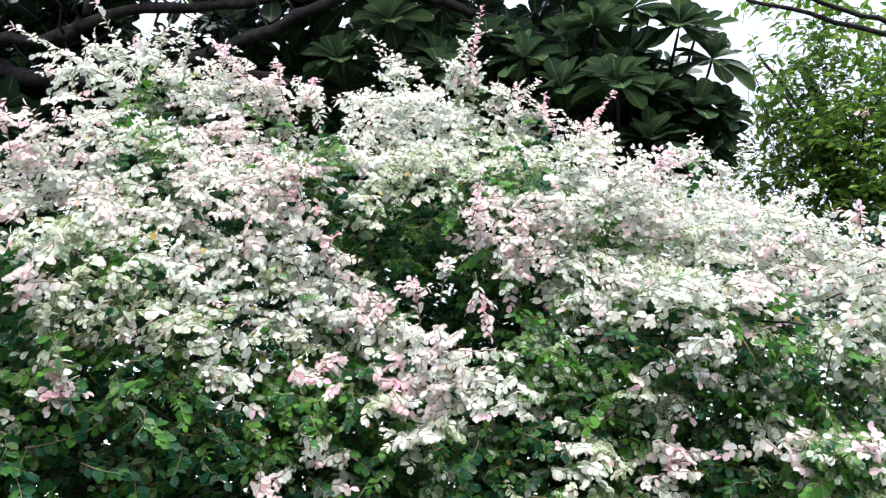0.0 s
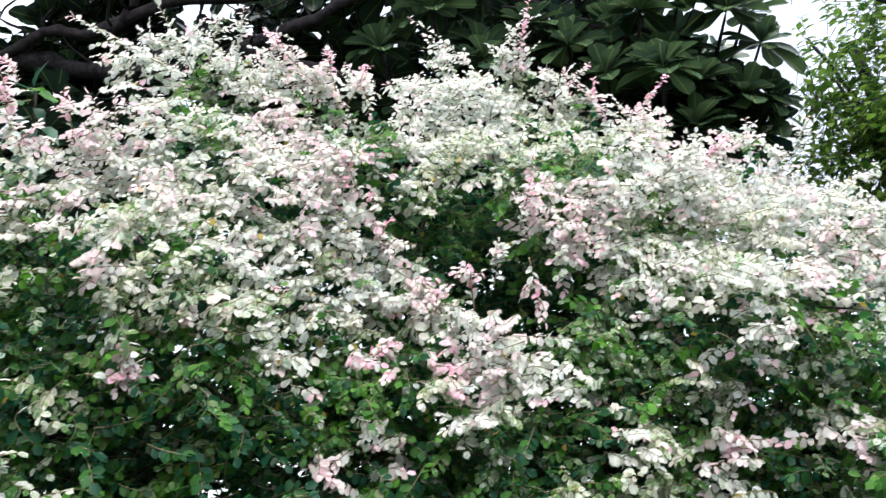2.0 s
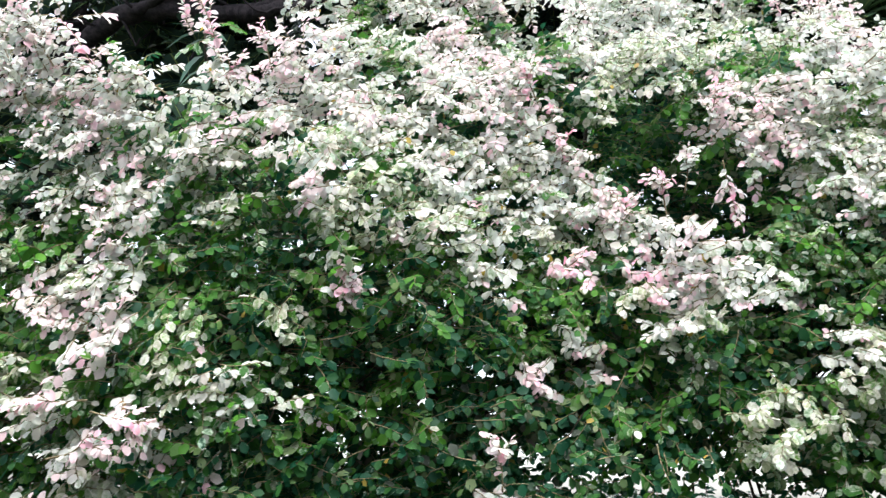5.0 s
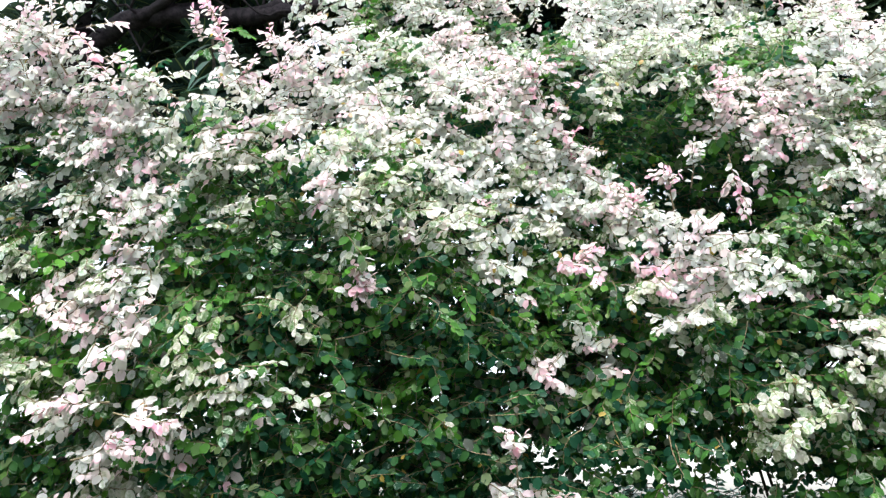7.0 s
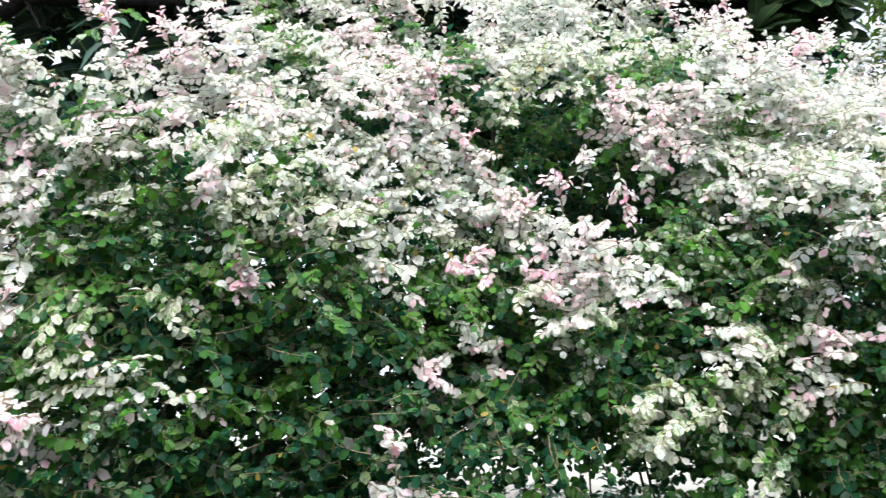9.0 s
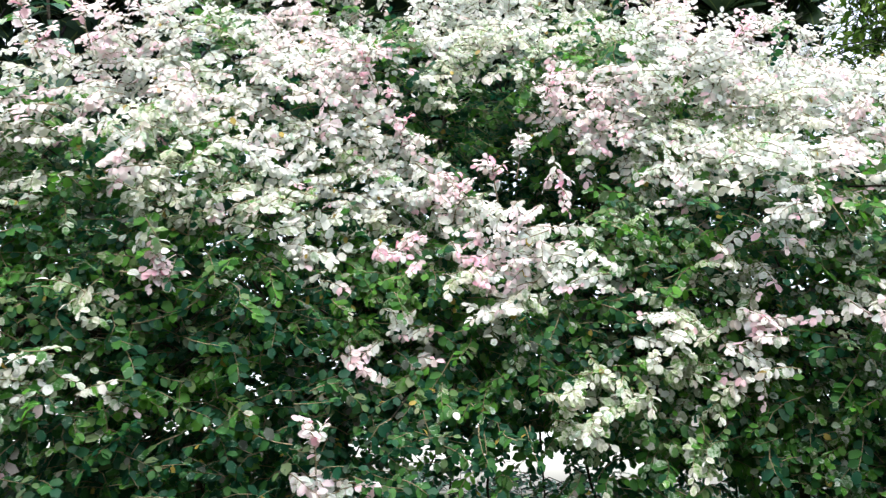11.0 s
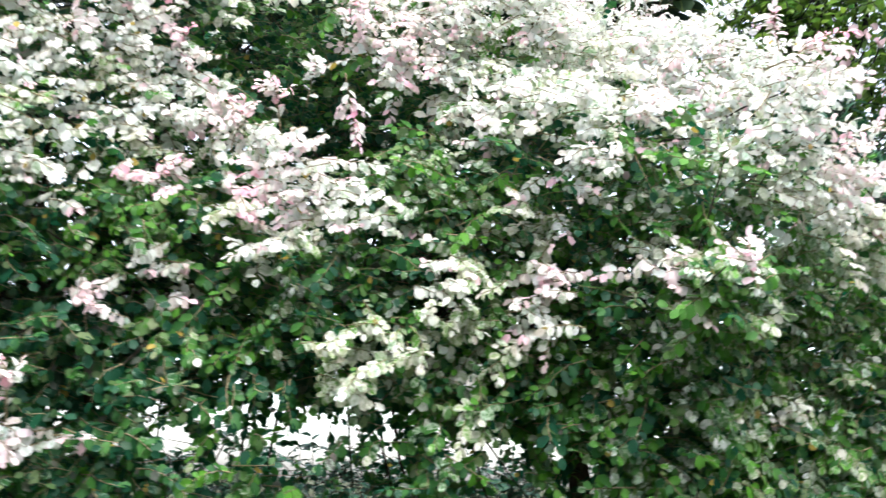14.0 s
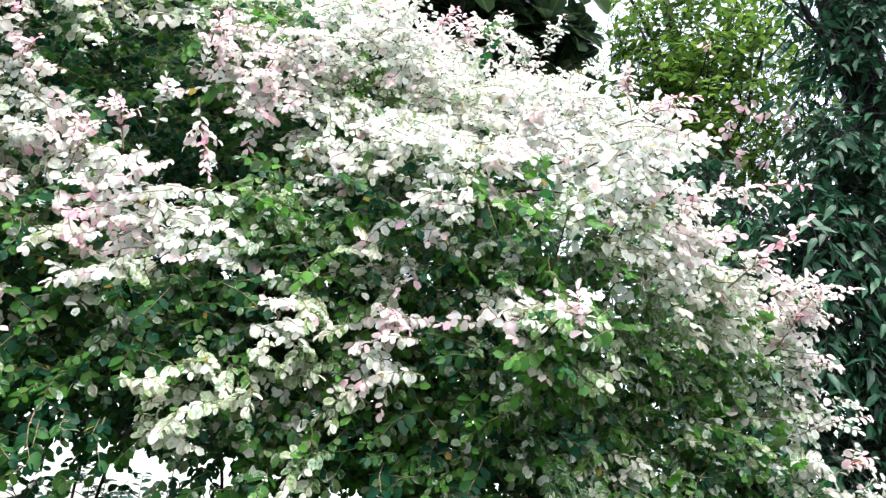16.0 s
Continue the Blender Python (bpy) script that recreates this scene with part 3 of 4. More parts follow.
def limbs():
    below = None
    for fork, tips in FORKS:
        fork = np.array(fork)
        wood, st = Shape(), Shape()
        # the lowest limb of a side rises from the ground, the next ones from the fork below
        if below is None or fork[2] < below[2]:
            side = min(fork[0], -0.75) * 0.8 if fork[0] < 0.15 else max(fork[0], 0.85) * 0.9
            foot = np.array((side * 0.7, 2.9 + rng.uniform(-0.12, 0.15), -0.02))
            rise = bend([foot, (side, 2.85, 1.0), (side * 0.98 + fork[0] * 0.02, 2.75, 1.75), fork + (0, 0.08, 0.02), fork], 16, 0.005)
            tube(st, rise - HOME, np.linspace(0.032, 0.013, 16) * rng.uniform(0.8, 1.15), 8)
        else:
            mid = (below + fork) / 2 + (rng.normal(0, 0.03), 0.08, 0)
            if in_hollow(mid) or in_hollow(fork) or in_hollow(below):
                mid[1] = 3.5
            rise = bend([below, mid, fork], 9, 0.004)
            tube(st, rise - HOME, np.linspace(0.013, 0.007, 9), 7)
        below = fork
        part("stem", st, [STEM], bush, "slender grey-brown woody stem")
        for c in tips:
            c = np.array(c)
            if kind_at(c[0], c[2]) in "._o":
                continue
            tube(wood, bend([fork, (fork + c) / 2 + rng.normal(0, 0.04, 3) + (0, 0, 0.06 if c[2] < 1.9 else -0.03), c + outward(c) * -0.06], 6) - HOME, np.linspace(0.005, 0.0018, 6) * (1.0 if c[2] < 2.4 else 0.65), 4)
        if wood.v:
            part("branch", wood, [STEM], bush, "thin forking branches")


def light_in_colour(kind, x, z):
    """Light put into the colour of mottled leaves: darker low down, lighter at the top and on the east flank."""
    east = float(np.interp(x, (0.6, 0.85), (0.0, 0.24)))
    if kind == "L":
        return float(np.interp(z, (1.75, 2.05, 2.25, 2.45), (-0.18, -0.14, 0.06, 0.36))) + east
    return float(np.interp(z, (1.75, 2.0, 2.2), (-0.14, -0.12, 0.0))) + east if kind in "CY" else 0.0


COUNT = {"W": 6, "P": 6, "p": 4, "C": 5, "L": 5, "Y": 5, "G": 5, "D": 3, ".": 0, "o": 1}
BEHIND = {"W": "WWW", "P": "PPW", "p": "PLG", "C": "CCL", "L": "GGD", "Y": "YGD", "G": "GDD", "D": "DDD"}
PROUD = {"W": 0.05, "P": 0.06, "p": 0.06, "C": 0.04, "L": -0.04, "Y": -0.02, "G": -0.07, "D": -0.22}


def crown():
    single = 0
    for i0 in range(0, len(CROWN[0]), 4):
        mass = Shape()
        for i in range(i0, min(i0 + 4, len(CROWN[0]))):
            for j, row in enumerate(CROWN):
                kd0 = row[i]
                if kd0 == "_":
                    continue
                x0, z0 = WEST + CELL * i, TOP - CELL * j
                slope = min(abs(face(x0, z0 + CELL / 2) - face(x0, z0 - CELL / 2)) / CELL, 3.0)
                more = math.sqrt(1 + slope * slope)
                edge = j == 0 or kind_at(x0, z0 + CELL) == "_"
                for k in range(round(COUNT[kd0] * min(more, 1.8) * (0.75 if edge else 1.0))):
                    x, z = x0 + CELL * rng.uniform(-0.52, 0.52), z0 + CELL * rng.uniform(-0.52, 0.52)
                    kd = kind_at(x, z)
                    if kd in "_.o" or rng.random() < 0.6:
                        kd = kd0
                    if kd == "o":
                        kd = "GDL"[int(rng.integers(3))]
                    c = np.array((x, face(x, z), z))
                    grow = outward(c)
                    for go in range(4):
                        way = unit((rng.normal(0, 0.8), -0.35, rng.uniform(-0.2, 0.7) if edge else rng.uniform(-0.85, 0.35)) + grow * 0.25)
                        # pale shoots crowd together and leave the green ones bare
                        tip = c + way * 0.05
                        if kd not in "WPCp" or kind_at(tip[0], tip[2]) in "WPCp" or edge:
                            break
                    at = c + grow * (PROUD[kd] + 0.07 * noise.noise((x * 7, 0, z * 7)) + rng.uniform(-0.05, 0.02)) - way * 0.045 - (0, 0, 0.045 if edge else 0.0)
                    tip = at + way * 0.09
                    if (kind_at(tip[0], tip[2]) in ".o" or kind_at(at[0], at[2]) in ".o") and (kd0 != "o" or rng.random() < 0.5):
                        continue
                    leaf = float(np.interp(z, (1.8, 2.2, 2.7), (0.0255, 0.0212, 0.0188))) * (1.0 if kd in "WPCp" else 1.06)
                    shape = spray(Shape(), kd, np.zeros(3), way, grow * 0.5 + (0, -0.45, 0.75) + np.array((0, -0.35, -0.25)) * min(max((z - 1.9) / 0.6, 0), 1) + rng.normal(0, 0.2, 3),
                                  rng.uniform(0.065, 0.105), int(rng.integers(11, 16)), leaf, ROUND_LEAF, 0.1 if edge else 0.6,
                                  light_in_colour(kd, x, z))
                    if k == 0 and z < 2.5 and single < 300 and (i + j) % 2:
                        single += 1
                        ob = part("leaf_spray", shape, [SNOW, TWIG], bush, LABELS[kd])
                        ob.location = at - HOME
                    else:
                        moved(mass, shape.arrays(), np.eye(3), at - HOME)
                # half-shaded leaves behind, and further in ones whose dark green stands in for shade
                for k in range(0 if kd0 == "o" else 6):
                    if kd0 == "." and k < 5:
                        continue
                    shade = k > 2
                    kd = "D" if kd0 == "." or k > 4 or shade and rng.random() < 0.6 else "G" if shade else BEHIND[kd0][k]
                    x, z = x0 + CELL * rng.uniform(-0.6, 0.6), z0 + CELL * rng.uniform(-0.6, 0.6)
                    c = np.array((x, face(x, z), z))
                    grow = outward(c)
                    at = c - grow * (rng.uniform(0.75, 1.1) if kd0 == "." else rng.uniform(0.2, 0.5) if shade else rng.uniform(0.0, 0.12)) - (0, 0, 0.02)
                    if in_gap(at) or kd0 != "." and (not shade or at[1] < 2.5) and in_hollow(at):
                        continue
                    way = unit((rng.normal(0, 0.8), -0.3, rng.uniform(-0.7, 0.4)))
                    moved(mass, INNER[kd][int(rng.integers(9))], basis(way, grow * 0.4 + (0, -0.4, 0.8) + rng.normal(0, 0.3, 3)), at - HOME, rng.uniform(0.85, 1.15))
        if mass.v:
            tagged(part("foliage", mass, [SNOW, TWIG], bush, "dense small leaves in white, pink and green"), kind="stuff")


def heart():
    """Leaves in the depth of the crown, its shade put into their dark green."""
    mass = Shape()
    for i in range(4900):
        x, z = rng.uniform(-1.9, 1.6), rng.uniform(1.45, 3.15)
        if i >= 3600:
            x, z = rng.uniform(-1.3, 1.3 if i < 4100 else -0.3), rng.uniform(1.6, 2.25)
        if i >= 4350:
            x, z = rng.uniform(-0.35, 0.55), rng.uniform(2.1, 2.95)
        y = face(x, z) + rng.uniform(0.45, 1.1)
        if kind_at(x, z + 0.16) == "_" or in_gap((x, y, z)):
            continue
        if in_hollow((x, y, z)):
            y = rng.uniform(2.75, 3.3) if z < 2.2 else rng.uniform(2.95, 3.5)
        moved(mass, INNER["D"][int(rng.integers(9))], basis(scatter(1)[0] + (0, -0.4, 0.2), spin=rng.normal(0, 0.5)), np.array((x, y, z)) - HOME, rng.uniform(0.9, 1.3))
    tagged(part("foliage", mass, [SNOW, TWIG], bush, "inner bush leaves with shade put into their dark green"), kind="stuff")


def back():
    """The far side, the flanks and the skirt of the crown."""
    mass, wood = Shape(), Shape()
    for i in range(420):
        d = scatter(1)[0]
        c = np.array((-0.15, 2.85, 2.15)) + d * (1.95, 1.0, 0.95)
        side = c[1] < 2.6
        if c[2] < 1.15 or side and not (c[0] < -1.5 and c[1] > 1.85 and c[2] < 2.7) and (abs(c[0]) < 1.3 or c[2] > 1.7):
            continue
        if 1.45 < c[2] < 2.1 and -0.7 < c[0] < 1.1:
            continue
        if i % 3 == 0:
            core = np.array((0.5 * c[0], 2.95, 2.15))
            tube(wood, bend([core, (core + c) / 2 + rng.normal(0, 0.06, 3), c], 6) - HOME, np.linspace(0.008, 0.002, 6), 4)
        for j in range(13):
            kd = "WLLC"[int(rng.integers(4))] if c[2] > 2.55 and rng.random() < 0.7 else "GGLD"[int(rng.integers(4))]
            way = unit(d * 0.8 + scatter(1)[0])
            at = c + rng.normal(0, 0.09, 3) - d * abs(rng.normal(0, 0.1))
            if in_gap(at) or seen_kind(at, 0.0, 0.15, 1.57) == "_" and at[2] > 1.5:
                continue
            moved(mass, INNER[kd][int(rng.integers(9))], basis(way, spin=rng.normal(0, 0.5)), at - HOME, rng.uniform(0.8, 1.1))
    tagged(part("foliage", mass, [SNOW, TWIG], bush, "dense green and white leaves"), kind="stuff")
    part("branch", wood, [STEM], bush, "thin forking branches")


def shoots():
    """Young shoots that stand out of the crown, leaf by leaf."""
    tufts = Shape()
    blades = {}
    for key in ("white", "pink", "pale_pink"):
        for i in range(4):
            sh = Shape()
            blush = {"white": 0.03, "pink": 0.95, "pale_pink": 0.5}[key]
            leaves(sh, ROUND_LEAF, np.zeros((1, 3)), np.array([[0, 1.0, 0]]), np.array([[0, 0, 1.0]]), np.ones(1),
                   np.array([[rng.uniform(0.3, 0.7), rng.uniform(0.7, 1.0), blush * rng.uniform(0.75, 1.1)]]))
            blades.setdefault(key, []).append(sh.mesh("leaf", [SNOW]))
    for place, rows in SHOOTS.items():
        for base, tip, kd in rows:
            base, tip = np.array(base) + (0, -0.05, 0), np.array(tip) + (0, -0.05, 0)
            mid = (base + tip) / 2 + (0, -0.01, 0.012) + rng.normal(0, 0.006, 3)
            line = bend([base + unit(base - tip) * 0.06, base, mid, tip], 9)
            tw = Shape()
            tube(tw, line - HOME, np.linspace(0.0024, 0.0010, 9), 4)
            shoot = part("shoot", tw, [TWIG], bush, "young shoot with pink and white leaves" if kd == "p" else "young shoot with white leaves")
            length = np.linalg.norm(tip - base)
            n = int(np.clip(length / 0.0065, 9, 28))
            heading = unit(tip - base)
            for i in range(6):
                p = base + (tip - base) * rng.uniform(-0.15, 0.62)
                way = unit(heading * 0.8 + scatter(1)[0] * 0.7)
                spray(tufts, "W" if kd == "w" else "P", p - HOME, way, (0, -0.7, 0.75), rng.uniform(0.04, 0.06), 7, 0.021, ROUND_LEAF, 0.3)
            for i in range(n):
                t = 0.12 + 0.88 * (i + 0.5) / n
                u = t * 8
                p = line[int(u)] * (1 - u % 1) + line[min(int(u) + 1, 8)] * (u % 1)
                tone = "white" if kd == "w" and t < 0.85 or t < 0.35 else "pink" if kd == "p" and t > 0.5 else "pale_pink"
                side = unit(np.cross(heading, (0.1, -1.0, 0.6))) * (1 if i % 2 else -1)
                way = unit(side * rng.uniform(-0.2, 1.0) + heading * rng.uniform(0.1, 0.9) + (0, -0.3, -rng.uniform(0.0, 0.5)) + rng.normal(0, 0.3, 3))
                ob = part("leaf", blades[tone][int(rng.integers(4))], [], shoot)
                ob.matrix_local = placed(basis(way, (rng.normal(0, 0.4), -1.0, 0.8)), p - HOME, (0.031 - 0.012 * t) * rng.uniform(0.55, 1.2))

    tagged(part("foliage", tufts, [SNOW, TWIG], bush, "white and pink leaves at the feet of the young shoots"), kind="stuff")


limbs()
crown()
heart()
back()
shoots()

# ---- the broad-leaved almond tree behind the bush ----
almond = thing("almond_tree", (-4.3, 5.6, 0.0), "dark almond tree with whorls of large glossy leaves", "tree")
ALM = np.array(almond.location)


def rosette_frames(axis, n, length):
    """Leaf poses of one whorl round a twig's end: the inner ones upright, the outer ones spread and hanging."""
    b = basis(axis)
    i = np.arange(n)
    az = i * 2.4 + rng.uniform(0, 6.28)
    polar = np.radians(18 + 88 * (i / n) ** 0.8 + rng.normal(0, 7, n))
    along = (np.sin(polar) * np.cos(az))[:, None] * b[:, 0] + (np.sin(polar) * np.sin(az))[:, None] * b[:, 2] + np.cos(polar)[:, None] * b[:, 1]
    normal = b[:, 1] * np.sin(polar)[:, None] - (along - b[:, 1] * np.cos(polar)[:, None]) + rng.normal(0, 0.15, (n, 3)) + (0, 0, 0.2)
    size = length * (0.65 + 0.4 * (i / n)) * rng.uniform(0.85, 1.15, n)
    return along, normal, size


def almond_tree():
    trunk = Shape()
    tube(trunk, bend([(-4.3, 5.6, -0.05), (-4.35, 5.5, 1.5), (-4.5, 5.2, 3.4), (-4.4, 4.7, 4.7), (-4.2, 4.5, 5.3)], 16, 0.015) - ALM, np.linspace(0.2, 0.09, 16), 12)
    part("trunk", trunk, [BARK], almond, "dark rough trunk")
    limbs = [
        ([(-4.4, 4.7, 4.7), (-3.85, 4.49, 4.96), (-3.21, 4.52, 5.0), (-2.72, 4.57, 4.95), (-2.4, 4.54, 5.07), (-2.0, 4.5, 5.3)], 0.085, 0.05),
        ([(-3.85, 4.47, 4.95), (-3.5, 4.4, 5.0), (-3.15, 4.34, 5.15), (-2.87, 4.37, 5.14), (-2.63, 4.33, 5.26), (-2.53, 4.24, 5.55)], 0.045, 0.03),
        ([(-2.87, 4.37, 5.14), (-2.36, 4.32, 5.34), (-1.72, 4.34, 5.39), (-1.17, 4.34, 5.47), (-0.4, 4.4, 5.6)], 0.04, 0.025),
        ([(-2.72, 4.57, 4.95), (-2.16, 4.43, 4.88), (-1.79, 4.40, 5.0), (-1.5, 4.37, 5.11), (-1.23, 4.34, 5.22), (-0.99, 4.31, 5.34), (-0.4, 4.25, 5.6)], 0.05, 0.03),
        ([(-1.79, 4.40, 5.0), (-0.9, 4.6, 4.85), (0.0, 4.7, 4.75), (0.7, 4.6, 4.5), (1.2, 4.5, 4.25)], 0.035, 0.018),
        ([(-0.4, 4.4, 5.6), (0.4, 4.5, 5.3), (1.0, 4.5, 5.0), (1.6, 4.55, 4.85)], 0.03, 0.016),
    ]
    for pts, r0, r1 in limbs:
        lb = Shape()
        line = bend(pts, 30, 0.010)
        tube(lb, line - ALM, np.linspace(r0, r1, 30) * rng.uniform(0.86, 1.18, 30), 9)
        for j in range(7):
            a = line[int(rng.integers(4, 28))]
            way = unit(scatter(1)[0] + (0.3, -0.4, 0.5))
            tube(lb, bend([a, a + way * 0.12, a + way * 0.2 + rng.normal(0, 0.06, 3), a + way * 0.42 + rng.normal(0, 0.05, 3)], 7, 0.006) - ALM, np.linspace(0.013, 0.005, 7), 5)
        part("limb", lb, [BARK], almond, "dark knotty limb")
    blades = []
    for i in range(6):
        sh = Shape()
        # hues lighter than the crown's: light on the front whorls, put into colour
        leaves(sh, OBOVATE, np.zeros((1, 3)), np.array([[0, 1.0, 0]]), np.array([[0, 0, 1.0]]), np.ones(1), np.array([[0.35 + 0.12 * i, 0, 0]]), ribbed=True)
        blades.append(sh.mesh("leaf", [ALMOND]))
    near = [(0.95, 3.96, 4.44, -0.1), (1.70, 4.44, 4.96, 0.3), (0.64, 4.12, 4.52, -0.3), (1.48, 4.33, 5.16, 0.2), (0.43, 4.20, 4.80, -0.2),
            (1.20, 4.39, 4.30, 0.1), (1.56, 4.49, 4.60, 0.4), (0.88, 4.13, 5.00, 0.0), (-0.45, 4.19, 5.12, -0.2), (1.26, 4.37, 4.62, 0.2),
            (0.74, 4.40, 5.10, 0.0), (1.42, 4.60, 4.40, 0.3), (0.20, 4.30, 5.05, -0.1), (1.02, 4.30, 4.75, 0.1), (-0.10, 4.25, 4.75, -0.2),
            (0.15, 4.40, 4.55, 0.0), (1.75, 4.60, 4.65, 0.5), (1.15, 4.20, 5.20, 0.1), (1.65, 4.50, 5.25, 0.3), (-0.8, 4.3, 4.9, -0.3)]
    for x, y, z, lean in near:
        c = np.array((x, y, z))
        axis = unit((lean, -0.5, 0.95))
        tw = Shape()
        tube(tw, bend([c - axis * 0.22 + (0, 0.12, -0.02), c - axis * 0.10, c], 5) - ALM, np.linspace(0.014, 0.009, 5), 6)
        whorl = part("leaf_whorl", tw, [BARK], almond, "whorl of large glossy green leaves")
        along, normal, size = rosette_frames(axis, 19, 0.29)
        for a, nn, s in zip(along, normal, size):
            ob = part("leaf", blades[int(rng.integers(6))], [], whorl)
            ob.matrix_local = placed(basis(a, nn), c - ALM, s)
    rest = Shape()
    low = [((-2.9, 4.6, 3.7), 0.5, 26), ((-3.3, 4.8, 4.1), 0.6, 24), ((-4.3, 5.2, 4.2), 0.8, 30), ((1.0, 5.1, 4.25), 0.5, 30),
           ((0.2, 5.2, 4.2), 0.55, 34), ((-0.7, 5.3, 4.2), 0.6, 34), ((-1.7, 5.4, 4.2), 0.65, 30), ((-3.9, 4.8, 3.4), 0.8, 34),
           ((-3.0, 5.1, 3.5), 0.7, 30), ((-3.9, 4.7, 2.5), 0.7, 26), ((-3.0, 5.0, 2.6), 0.6, 22), ((-5.2, 5.2, 5.2), 0.8, 36), ((-5.3, 5.0, 4.2), 0.8, 40), ((-4.9, 4.9, 3.2), 0.8, 34)]
    middle = [((1.5, 4.8, 4.6), 0.35, 20), ((1.3, 5.0, 4.65), 0.45, 30), ((1.2, 5.1, 5.15), 0.45, 26), ((0.5, 5.0, 5.3), 0.5, 22),
              ((-3.0, 4.9, 4.6), 0.5, 24), ((-0.05, 4.9, 5.35), 0.7, 26), ((1.05, 4.9, 4.95), 0.55, 34), ((-4.4, 5.0, 5.2), 0.8, 26),
              ((-0.7, 5.3, 4.9), 0.7, 34), ((0.6, 5.3, 4.65), 0.65, 34), ((-1.9, 5.6, 4.8), 0.7, 26), ((-3.2, 5.5, 4.5), 0.8, 34),
              ((-2.4, 6.2, 5.2), 0.9, 40), ((-1.0, 6.0, 5.3), 0.9, 36), ((0.3, 5.6, 5.2), 0.6, 26)]
    # the topmost clumps are out of view, added to shade the limbs below
    high = [((-2.9, 5.0, 5.7), 0.5, 24), ((-1.1, 5.0, 5.5), 0.75, 30), ((-2.3, 5.3, 5.9), 0.75, 22), ((-3.4, 5.2, 5.5), 0.8, 36),
            ((0.0, 4.7, 6.1), 0.7, 18), ((-1.8, 4.7, 6.4), 0.8, 18), ((-3.3, 4.7, 6.3), 0.8, 20), ((1.1, 4.8, 5.8), 0.6, 16),
            ((-3.0, 4.3, 6.6), 1.0, 28), ((-1.4, 4.2, 6.7), 1.0, 28), ((0.2, 4.2, 6.6), 0.9, 24), ((-4.4, 4.4, 6.2), 0.9, 24),
            ((-3.6, 5.9, 5.4), 0.9, 40), ((-3.5, 5.6, 5.7), 0.8, 40), ((-2.0, 5.6, 5.7), 0.8, 44), ((-0.5, 5.5, 5.7), 0.8, 40),
            ((-2.2, 4.0, 6.5), 0.9, 40), ((-3.6, 3.9, 6.3), 0.8, 34), ((-0.6, 4.0, 6.6), 0.9, 34)]
    for c, r, n in low + middle + high:
        for i in range(int(n * 0.80)):
            p = np.array(c) + scatter(1)[0] * r * rng.random() ** 0.4 * (1, 0.8, 0.75)
            # an opening in the crown lets the sky through
            q = p[[0, 2]] * (4.37 / p[1])
            if abs(q[0] + 2.16) < 0.14 and abs(q[1] - 4.87) < 0.55:
                continue
            axis = unit(scatter(1)[0] * 0.6 + (0, -0.25, 0.8))
            along, normal, size = rosette_frames(axis, 13, 0.29)
            vals = np.zeros((13, 3))
            vals[:, 0] = np.clip(rng.normal(0.28, 0.2, 13), 0, 1)
            leaves(rest, OBOVATE, np.repeat(p[None] - ALM, 13, 0), along, normal, size, vals, ribbed=True)
            tube(rest, bend([p - axis * 0.16, p - axis * 0.08, p], 4) - ALM, np.linspace(0.013, 0.009, 4), 4, 1)
    tagged(part("crown", rest, [ALMOND, BARK], almond, "dense dark green leaves"), kind="stuff")


almond_tree()


# ---- small-leaved tree ----
def spread(shape, c, r, n, template, leaf, hue, squash=(1, 0.8, 0.8), droop=0.3, origin=(0, 0, 0)):
    """Short leafy twigs through a clump of a crown."""
    for i in range(n):
        p = np.array(c) + scatter(1)[0] * r * rng.random() ** 0.45 * squash
        way = unit(scatter(1)[0] + (0, -0.2, 0.1))
        m = int(rng.integers(5, 9))
        t = np.linspace(0.1, 1, m)
        length = leaf * 3.2
        line = p + way * (t * length)[:, None] - np.array((0, 0, 1)) * (droop * t * t * length)[:, None]
        side = unit(np.cross(way, (0, 0, 1))) * np.where(np.arange(m) % 2, 1.0, -1.0)[:, None]
        along = side * 0.9 + way * 0.6 + rng.normal(0, 0.25, (m, 3)) - (0, 0, droop)
        vals = np.zeros((m, 3))
        vals[:, 0] = np.clip(hue + rng.normal(0, 0.22, m), 0, 1)
        leaves(shape, template, line - origin, along, np.tile((0.0, -0.2, 1.0), (m, 1)) + rng.normal(0, 0.35, (m, 3)), leaf * rng.uniform(0.75, 1.2, m), vals, ribbed=True)
        tube(shape, np.stack((p - way * leaf, p + way * length * 0.5, line[-1])) - origin, 0.003, 3, 1)


light_tree = thing("small_leaved_tree", (3.3, 6.2, 0.0), "yellow-green tree with small leaves and faded pink flowers", "tree")
LT = np.array(light_tree.location)
tr = Shape()
tube(tr, bend([(3.3, 6.2, -0.05), (3.25, 6.0, 1.6), (3.1, 5.8, 3.2), (2.9, 5.5, 4.4), (2.7, 5.3, 5.6)], 14, 0.015) - LT, np.linspace(0.11, 0.04, 14), 9)
part("trunk", tr, [BARK], light_tree, "slim dark trunk")
for pts in ([(3.1, 5.8, 3.2), (2.8, 5.2, 3.7), (2.55, 4.9, 4.3), (2.3, 4.8, 4.9)], [(3.0, 5.6, 4.0), (3.1, 5.0, 4.4), (3.2, 4.7, 5.0)],
            [(2.9, 5.5, 4.4), (2.6, 5.2, 5.0), (2.3, 5.1, 5.5)], [(3.1, 5.8, 3.0), (2.8, 5.1, 3.3), (2.5, 4.8, 3.5)]):
    b = Shape()
    tube(b, bend(pts, 10, 0.01) - LT, np.linspace(0.03, 0.010, 10), 6)
    part("branch", b, [BARK], light_tree)
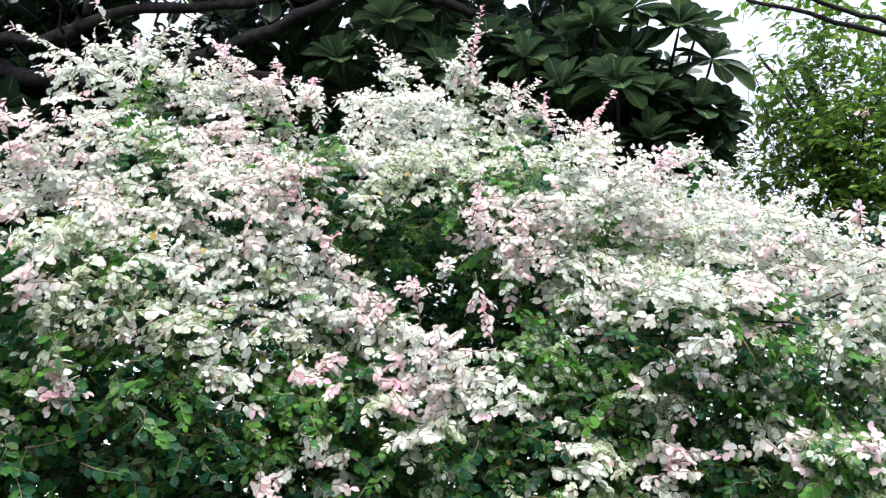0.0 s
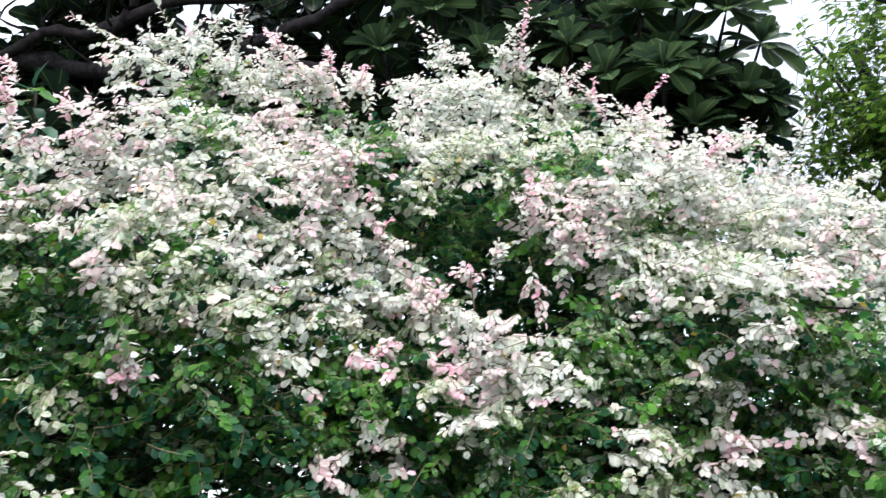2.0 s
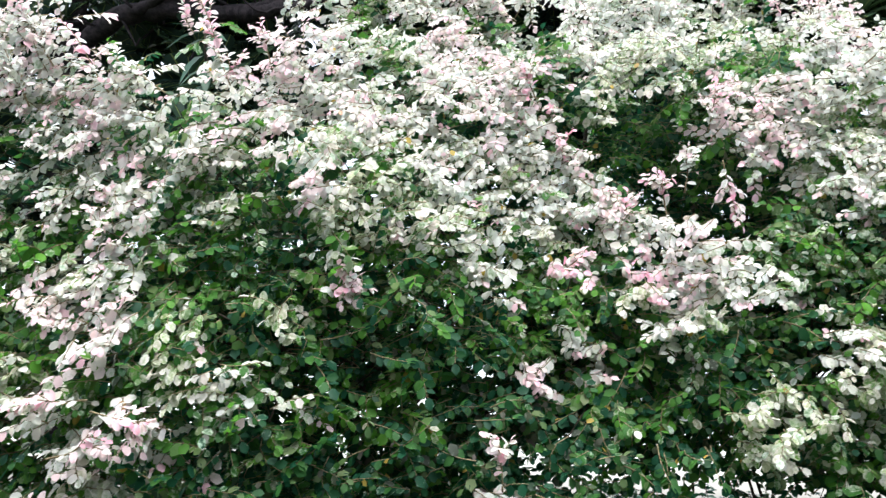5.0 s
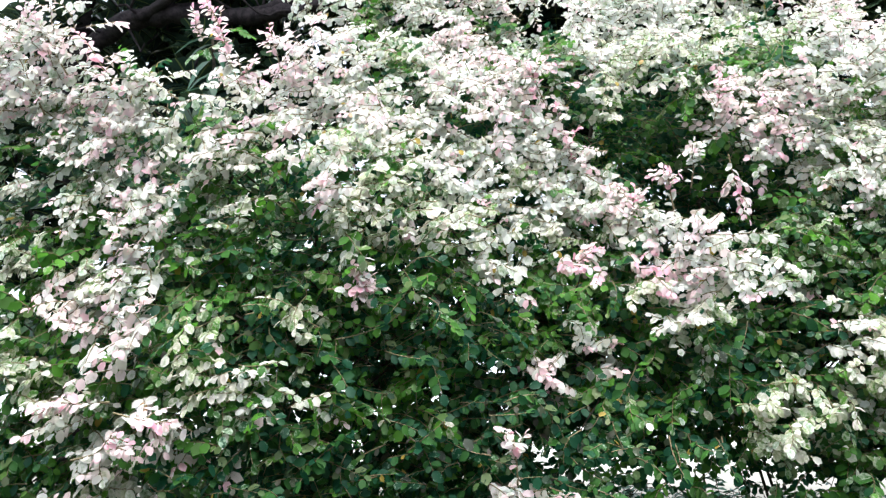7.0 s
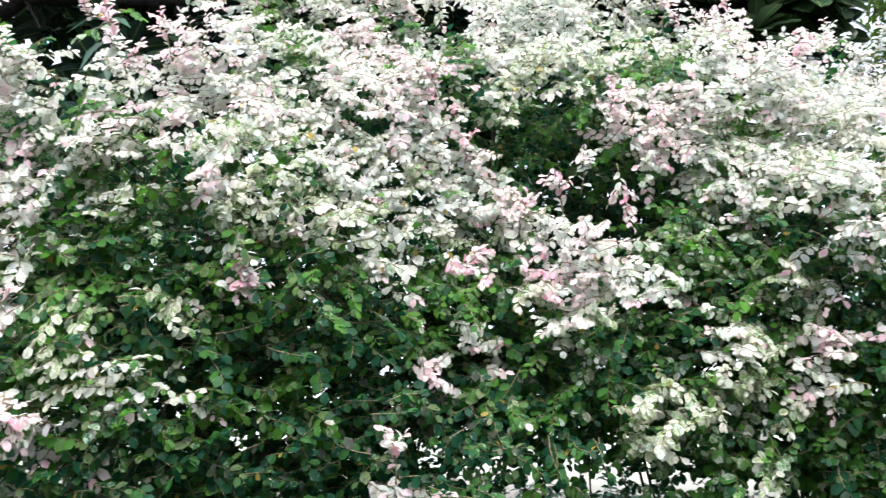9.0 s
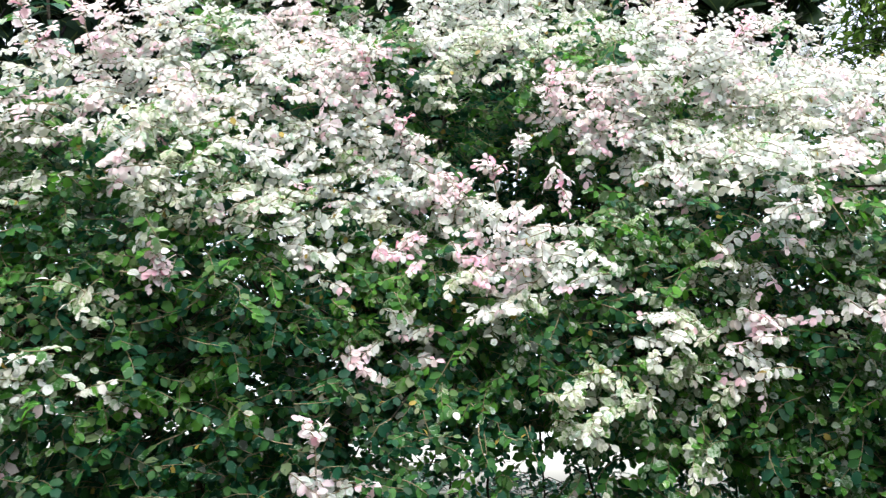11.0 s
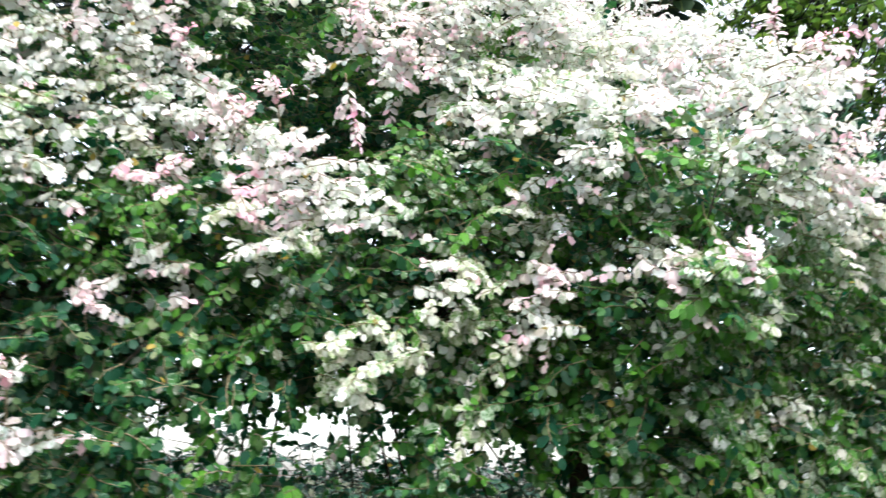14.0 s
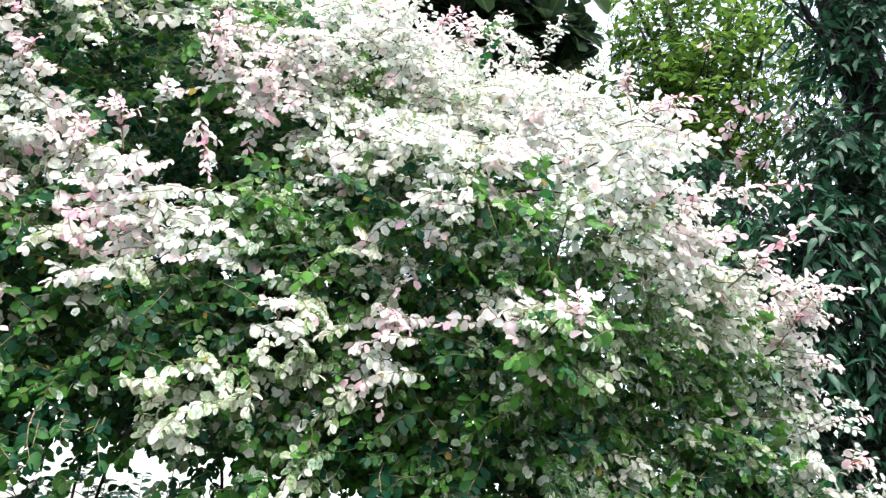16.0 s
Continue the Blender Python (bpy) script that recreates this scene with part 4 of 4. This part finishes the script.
lc = Shape()
for c, r, n in (((2.55, 5.1, 5.0), 0.5, 118), ((2.9, 5.3, 4.6), 0.6, 190), ((2.5, 5.2, 4.5), 0.5, 150), ((2.9, 4.8, 4.2), 0.55, 182), ((3.3, 4.8, 4.7), 0.55, 150),
                ((2.65, 4.9, 3.8), 0.45, 150), ((3.1, 5.2, 5.3), 0.5, 102), ((2.3, 5.2, 4.1), 0.35, 86), ((3.2, 4.9, 3.8), 0.5, 150), ((2.6, 5.0, 3.4), 0.45, 150), ((3.7, 5.2, 4.4), 0.6, 134), ((2.6, 4.9, 5.6), 0.55, 159), ((2.25, 4.9, 5.0), 0.35, 70), ((3.0, 4.9, 5.3), 0.5, 142), ((2.4, 4.9, 4.5), 0.42, 142), ((2.75, 4.9, 4.7), 0.5, 174), ((2.2, 5.2, 3.6), 0.4, 95), ((2.65, 4.8, 4.45), 0.32, 70), ((2.75, 4.8, 4.1), 0.32, 70), ((2.95, 4.7, 4.75), 0.35, 60)):
    spread(lc, c, r, int(n * (0.46 if c[2] > 4.1 else 0.6)), NARROW, 0.074, 0.45, origin=LT)
tagged(part("crown", lc, [LIGHT_LEAF, BARK], light_tree, "airy yellow-green leaves with gaps"), kind="stuff")
for x, y, z in ((2.64, 4.14, 3.94), (2.73, 4.14, 3.90), (2.44, 4.13, 4.31), (2.98, 4.08, 3.69), (2.68, 4.32, 3.71), (2.90, 4.11, 3.92), (2.91, 4.15, 3.82), (2.59, 4.28, 3.87), (2.80, 4.23, 3.64)):
    fl = Shape()
    n = int(rng.integers(5, 9))
    vals = np.zeros((n, 3))
    vals[:, 0] = rng.uniform(0, 1, n)
    leaves(fl, ROUND_LEAF, np.array((x, y, z)) - LT + rng.normal(0, 0.022, (n, 3)), scatter(n), scatter(n) + (0, -1, 0.5), rng.uniform(0.04, 0.06, n), vals)
    tube(fl, np.array([(x, y, z), (x + 0.03, y + 0.15, z - 0.05), (x + 0.05, y + 0.4, z - 0.05)]) - LT, 0.004, 4, 1)
    part("flower", fl, [PETAL, BARK], light_tree, "faded pale pink flower cluster")

# ---- creeper-covered tree ----
creeper_tree = thing("creeper_covered_tree", (3.5, 4.4, 0.0), "dark tree trunk overgrown with a pointed-leaf green creeper", "tree")
CT = np.array(creeper_tree.location)
tr = Shape()
tube(tr, bend([(3.5, 4.4, -0.05), (3.45, 4.3, 1.5), (3.4, 4.15, 3.0), (3.3, 4.0, 3.8), (3.15, 3.9, 4.5), (3.0, 3.8, 5.4)], 16, 0.01) - CT, np.linspace(0.17, 0.12, 16), 12)
part("trunk", tr, [BARK], creeper_tree, "dark brown trunk")
for pts, r in (([(3.2, 3.9, 4.2), (2.9, 3.8, 4.30), (2.70, 3.72, 4.45), (2.27, 3.76, 4.65), (1.97, 3.78, 4.80), (1.73, 3.83, 4.92)], 0.022),
               ([(3.15, 3.9, 4.5), (2.8, 3.8, 4.6), (2.34, 3.74, 4.71), (2.11, 3.71, 4.78), (1.8, 3.66, 4.9)], 0.020),
               ([(3.25, 3.95, 3.95), (3.07, 3.81, 4.09), (2.77, 3.76, 4.32), (2.5, 3.7, 4.5)], 0.011)):
    b = Shape()
    tube(b, bend(pts, 14, 0.006) - CT, np.linspace(r, r * 0.5, 14), 7)
    part("branch", b, [BARK], creeper_tree, "thin dark bare branch")
cv = Shape()
for c, r, n in (((2.95, 3.75, 3.5), 0.35, 96), ((2.95, 3.7, 3.1), 0.40, 120), ((2.62, 3.65, 2.75), 0.40, 136), ((2.9, 3.7, 2.5), 0.45, 136), ((2.65, 3.75, 2.1), 0.45, 128),
                ((3.0, 3.8, 2.0), 0.45, 96), ((3.25, 3.7, 3.9), 0.35, 72), ((3.2, 3.7, 4.4), 0.30, 48), ((2.45, 3.95, 3.0), 0.35, 96), ((2.4, 4.1, 2.6), 0.4, 96), ((2.4, 4.0, 2.0), 0.45, 96),
                ((2.8, 3.8, 1.5), 0.5, 88), ((3.3, 3.9, 2.8), 0.45, 96), ((2.3, 4.2, 3.3), 0.35, 80), ((3.0, 3.85, 4.25), 0.28, 50), ((3.3, 3.9, 4.75), 0.35, 50)):
    spread(cv, c, r, int(n * 1.05), LANCE, 0.092, 0.4, (0.9, 0.6, 1.0), 0.55, CT)
tagged(part("creeper", cv, [CREEPER_LEAF, BARK], creeper_tree, "dark glossy pointed creeper leaves"), kind="stuff")

# ---- sapling with hanging leaves ----
sapling = thing("sapling", (-1.9, 3.0, 0.0), "slim sapling with long hanging dark green leaves", "sapling")
SP = np.array(sapling.location)
st = Shape()
tube(st, bend([(-1.9, 3.0, -0.03), (-1.85, 2.9, 1.5), (-1.75, 2.6, 2.8), (-1.72, 2.45, 3.3)], 14, 0.008) - SP, np.linspace(0.016, 0.006, 14), 7)
part("stem", st, [STEM], sapling)
hang_leaf = Shape()
leaves(hang_leaf, LANCE, np.zeros((1, 3)), np.array([[0, 1.0, 0]]), np.array([[0, 0, 1.0]]), np.ones(1), np.array([[0.55, 0, 0]]))
hang_leaf = hang_leaf.mesh("leaf", [CREEPER_LEAF])
for x, y, z, ax, az in ((-1.72, 2.44, 3.28, -1.0, -0.3), (-1.72, 2.44, 3.28, -0.5, 0.25), (-1.72, 2.44, 3.27, 0.9, -0.2), (-1.73, 2.48, 3.20, -0.5, -0.7), (-1.73, 2.50, 3.16, 0.35, -0.8),
                        (-1.74, 2.53, 3.10, -0.3, -0.9), (-1.74, 2.55, 3.05, 0.5, -0.6), (-1.75, 2.60, 2.98, -0.7, -0.5), (-1.72, 2.44, 3.3, 0.2, 0.8), (-1.75, 2.57, 3.12, -0.8, 0.1),
                        (-1.70, 2.46, 3.22, 0.6, -0.6), (-1.71, 2.50, 3.12, 0.1, -1.0), (-1.74, 2.52, 3.16, -0.6, -0.4), (-1.68, 2.48, 3.15, 0.8, -0.4), (-1.73, 2.56, 3.02, -0.1, -0.9), (-1.72, 2.46, 3.26, -0.9, -0.5)):
    ob = part("leaf", hang_leaf, [], sapling)
    ob.matrix_local = placed(basis((ax, -0.45, az), (0.1, -0.6, 1)), np.array((x, y, z)) - SP, rng.uniform(0.10, 0.16))

# ---- low hedge behind the bush ----
hedge = thing("hedge", (0.0, 5.6, 0.0), "low dense dark green hedge on the soil", "hedge")
HG = np.array(hedge.location)
hs = Shape()
for i in range(13):
    x = -4.2 + 0.58 * i
    for z, n in ((0.45, 20), (0.95, 40), (1.40, 105)):
        spread(hs, (x + rng.uniform(-0.12, 0.12), 5.6, z + rng.uniform(-0.05, 0.05)), 0.42, n, NARROW, 0.075, 0.12, (1.0, 0.6, 0.75), 0.3, HG)
    st = Shape()
    tube(st, bend([(x, 5.6, -0.03), (x + 0.05, 5.6, 0.6), (x - 0.05, 5.65, 1.3)], 6, 0.01) - HG, np.linspace(0.022, 0.008, 6), 5)
    part("stem", st, [STEM], hedge)
tagged(part("foliage", hs, [CREEPER_LEAF, STEM], hedge, "dense small dark leaves"), kind="stuff")
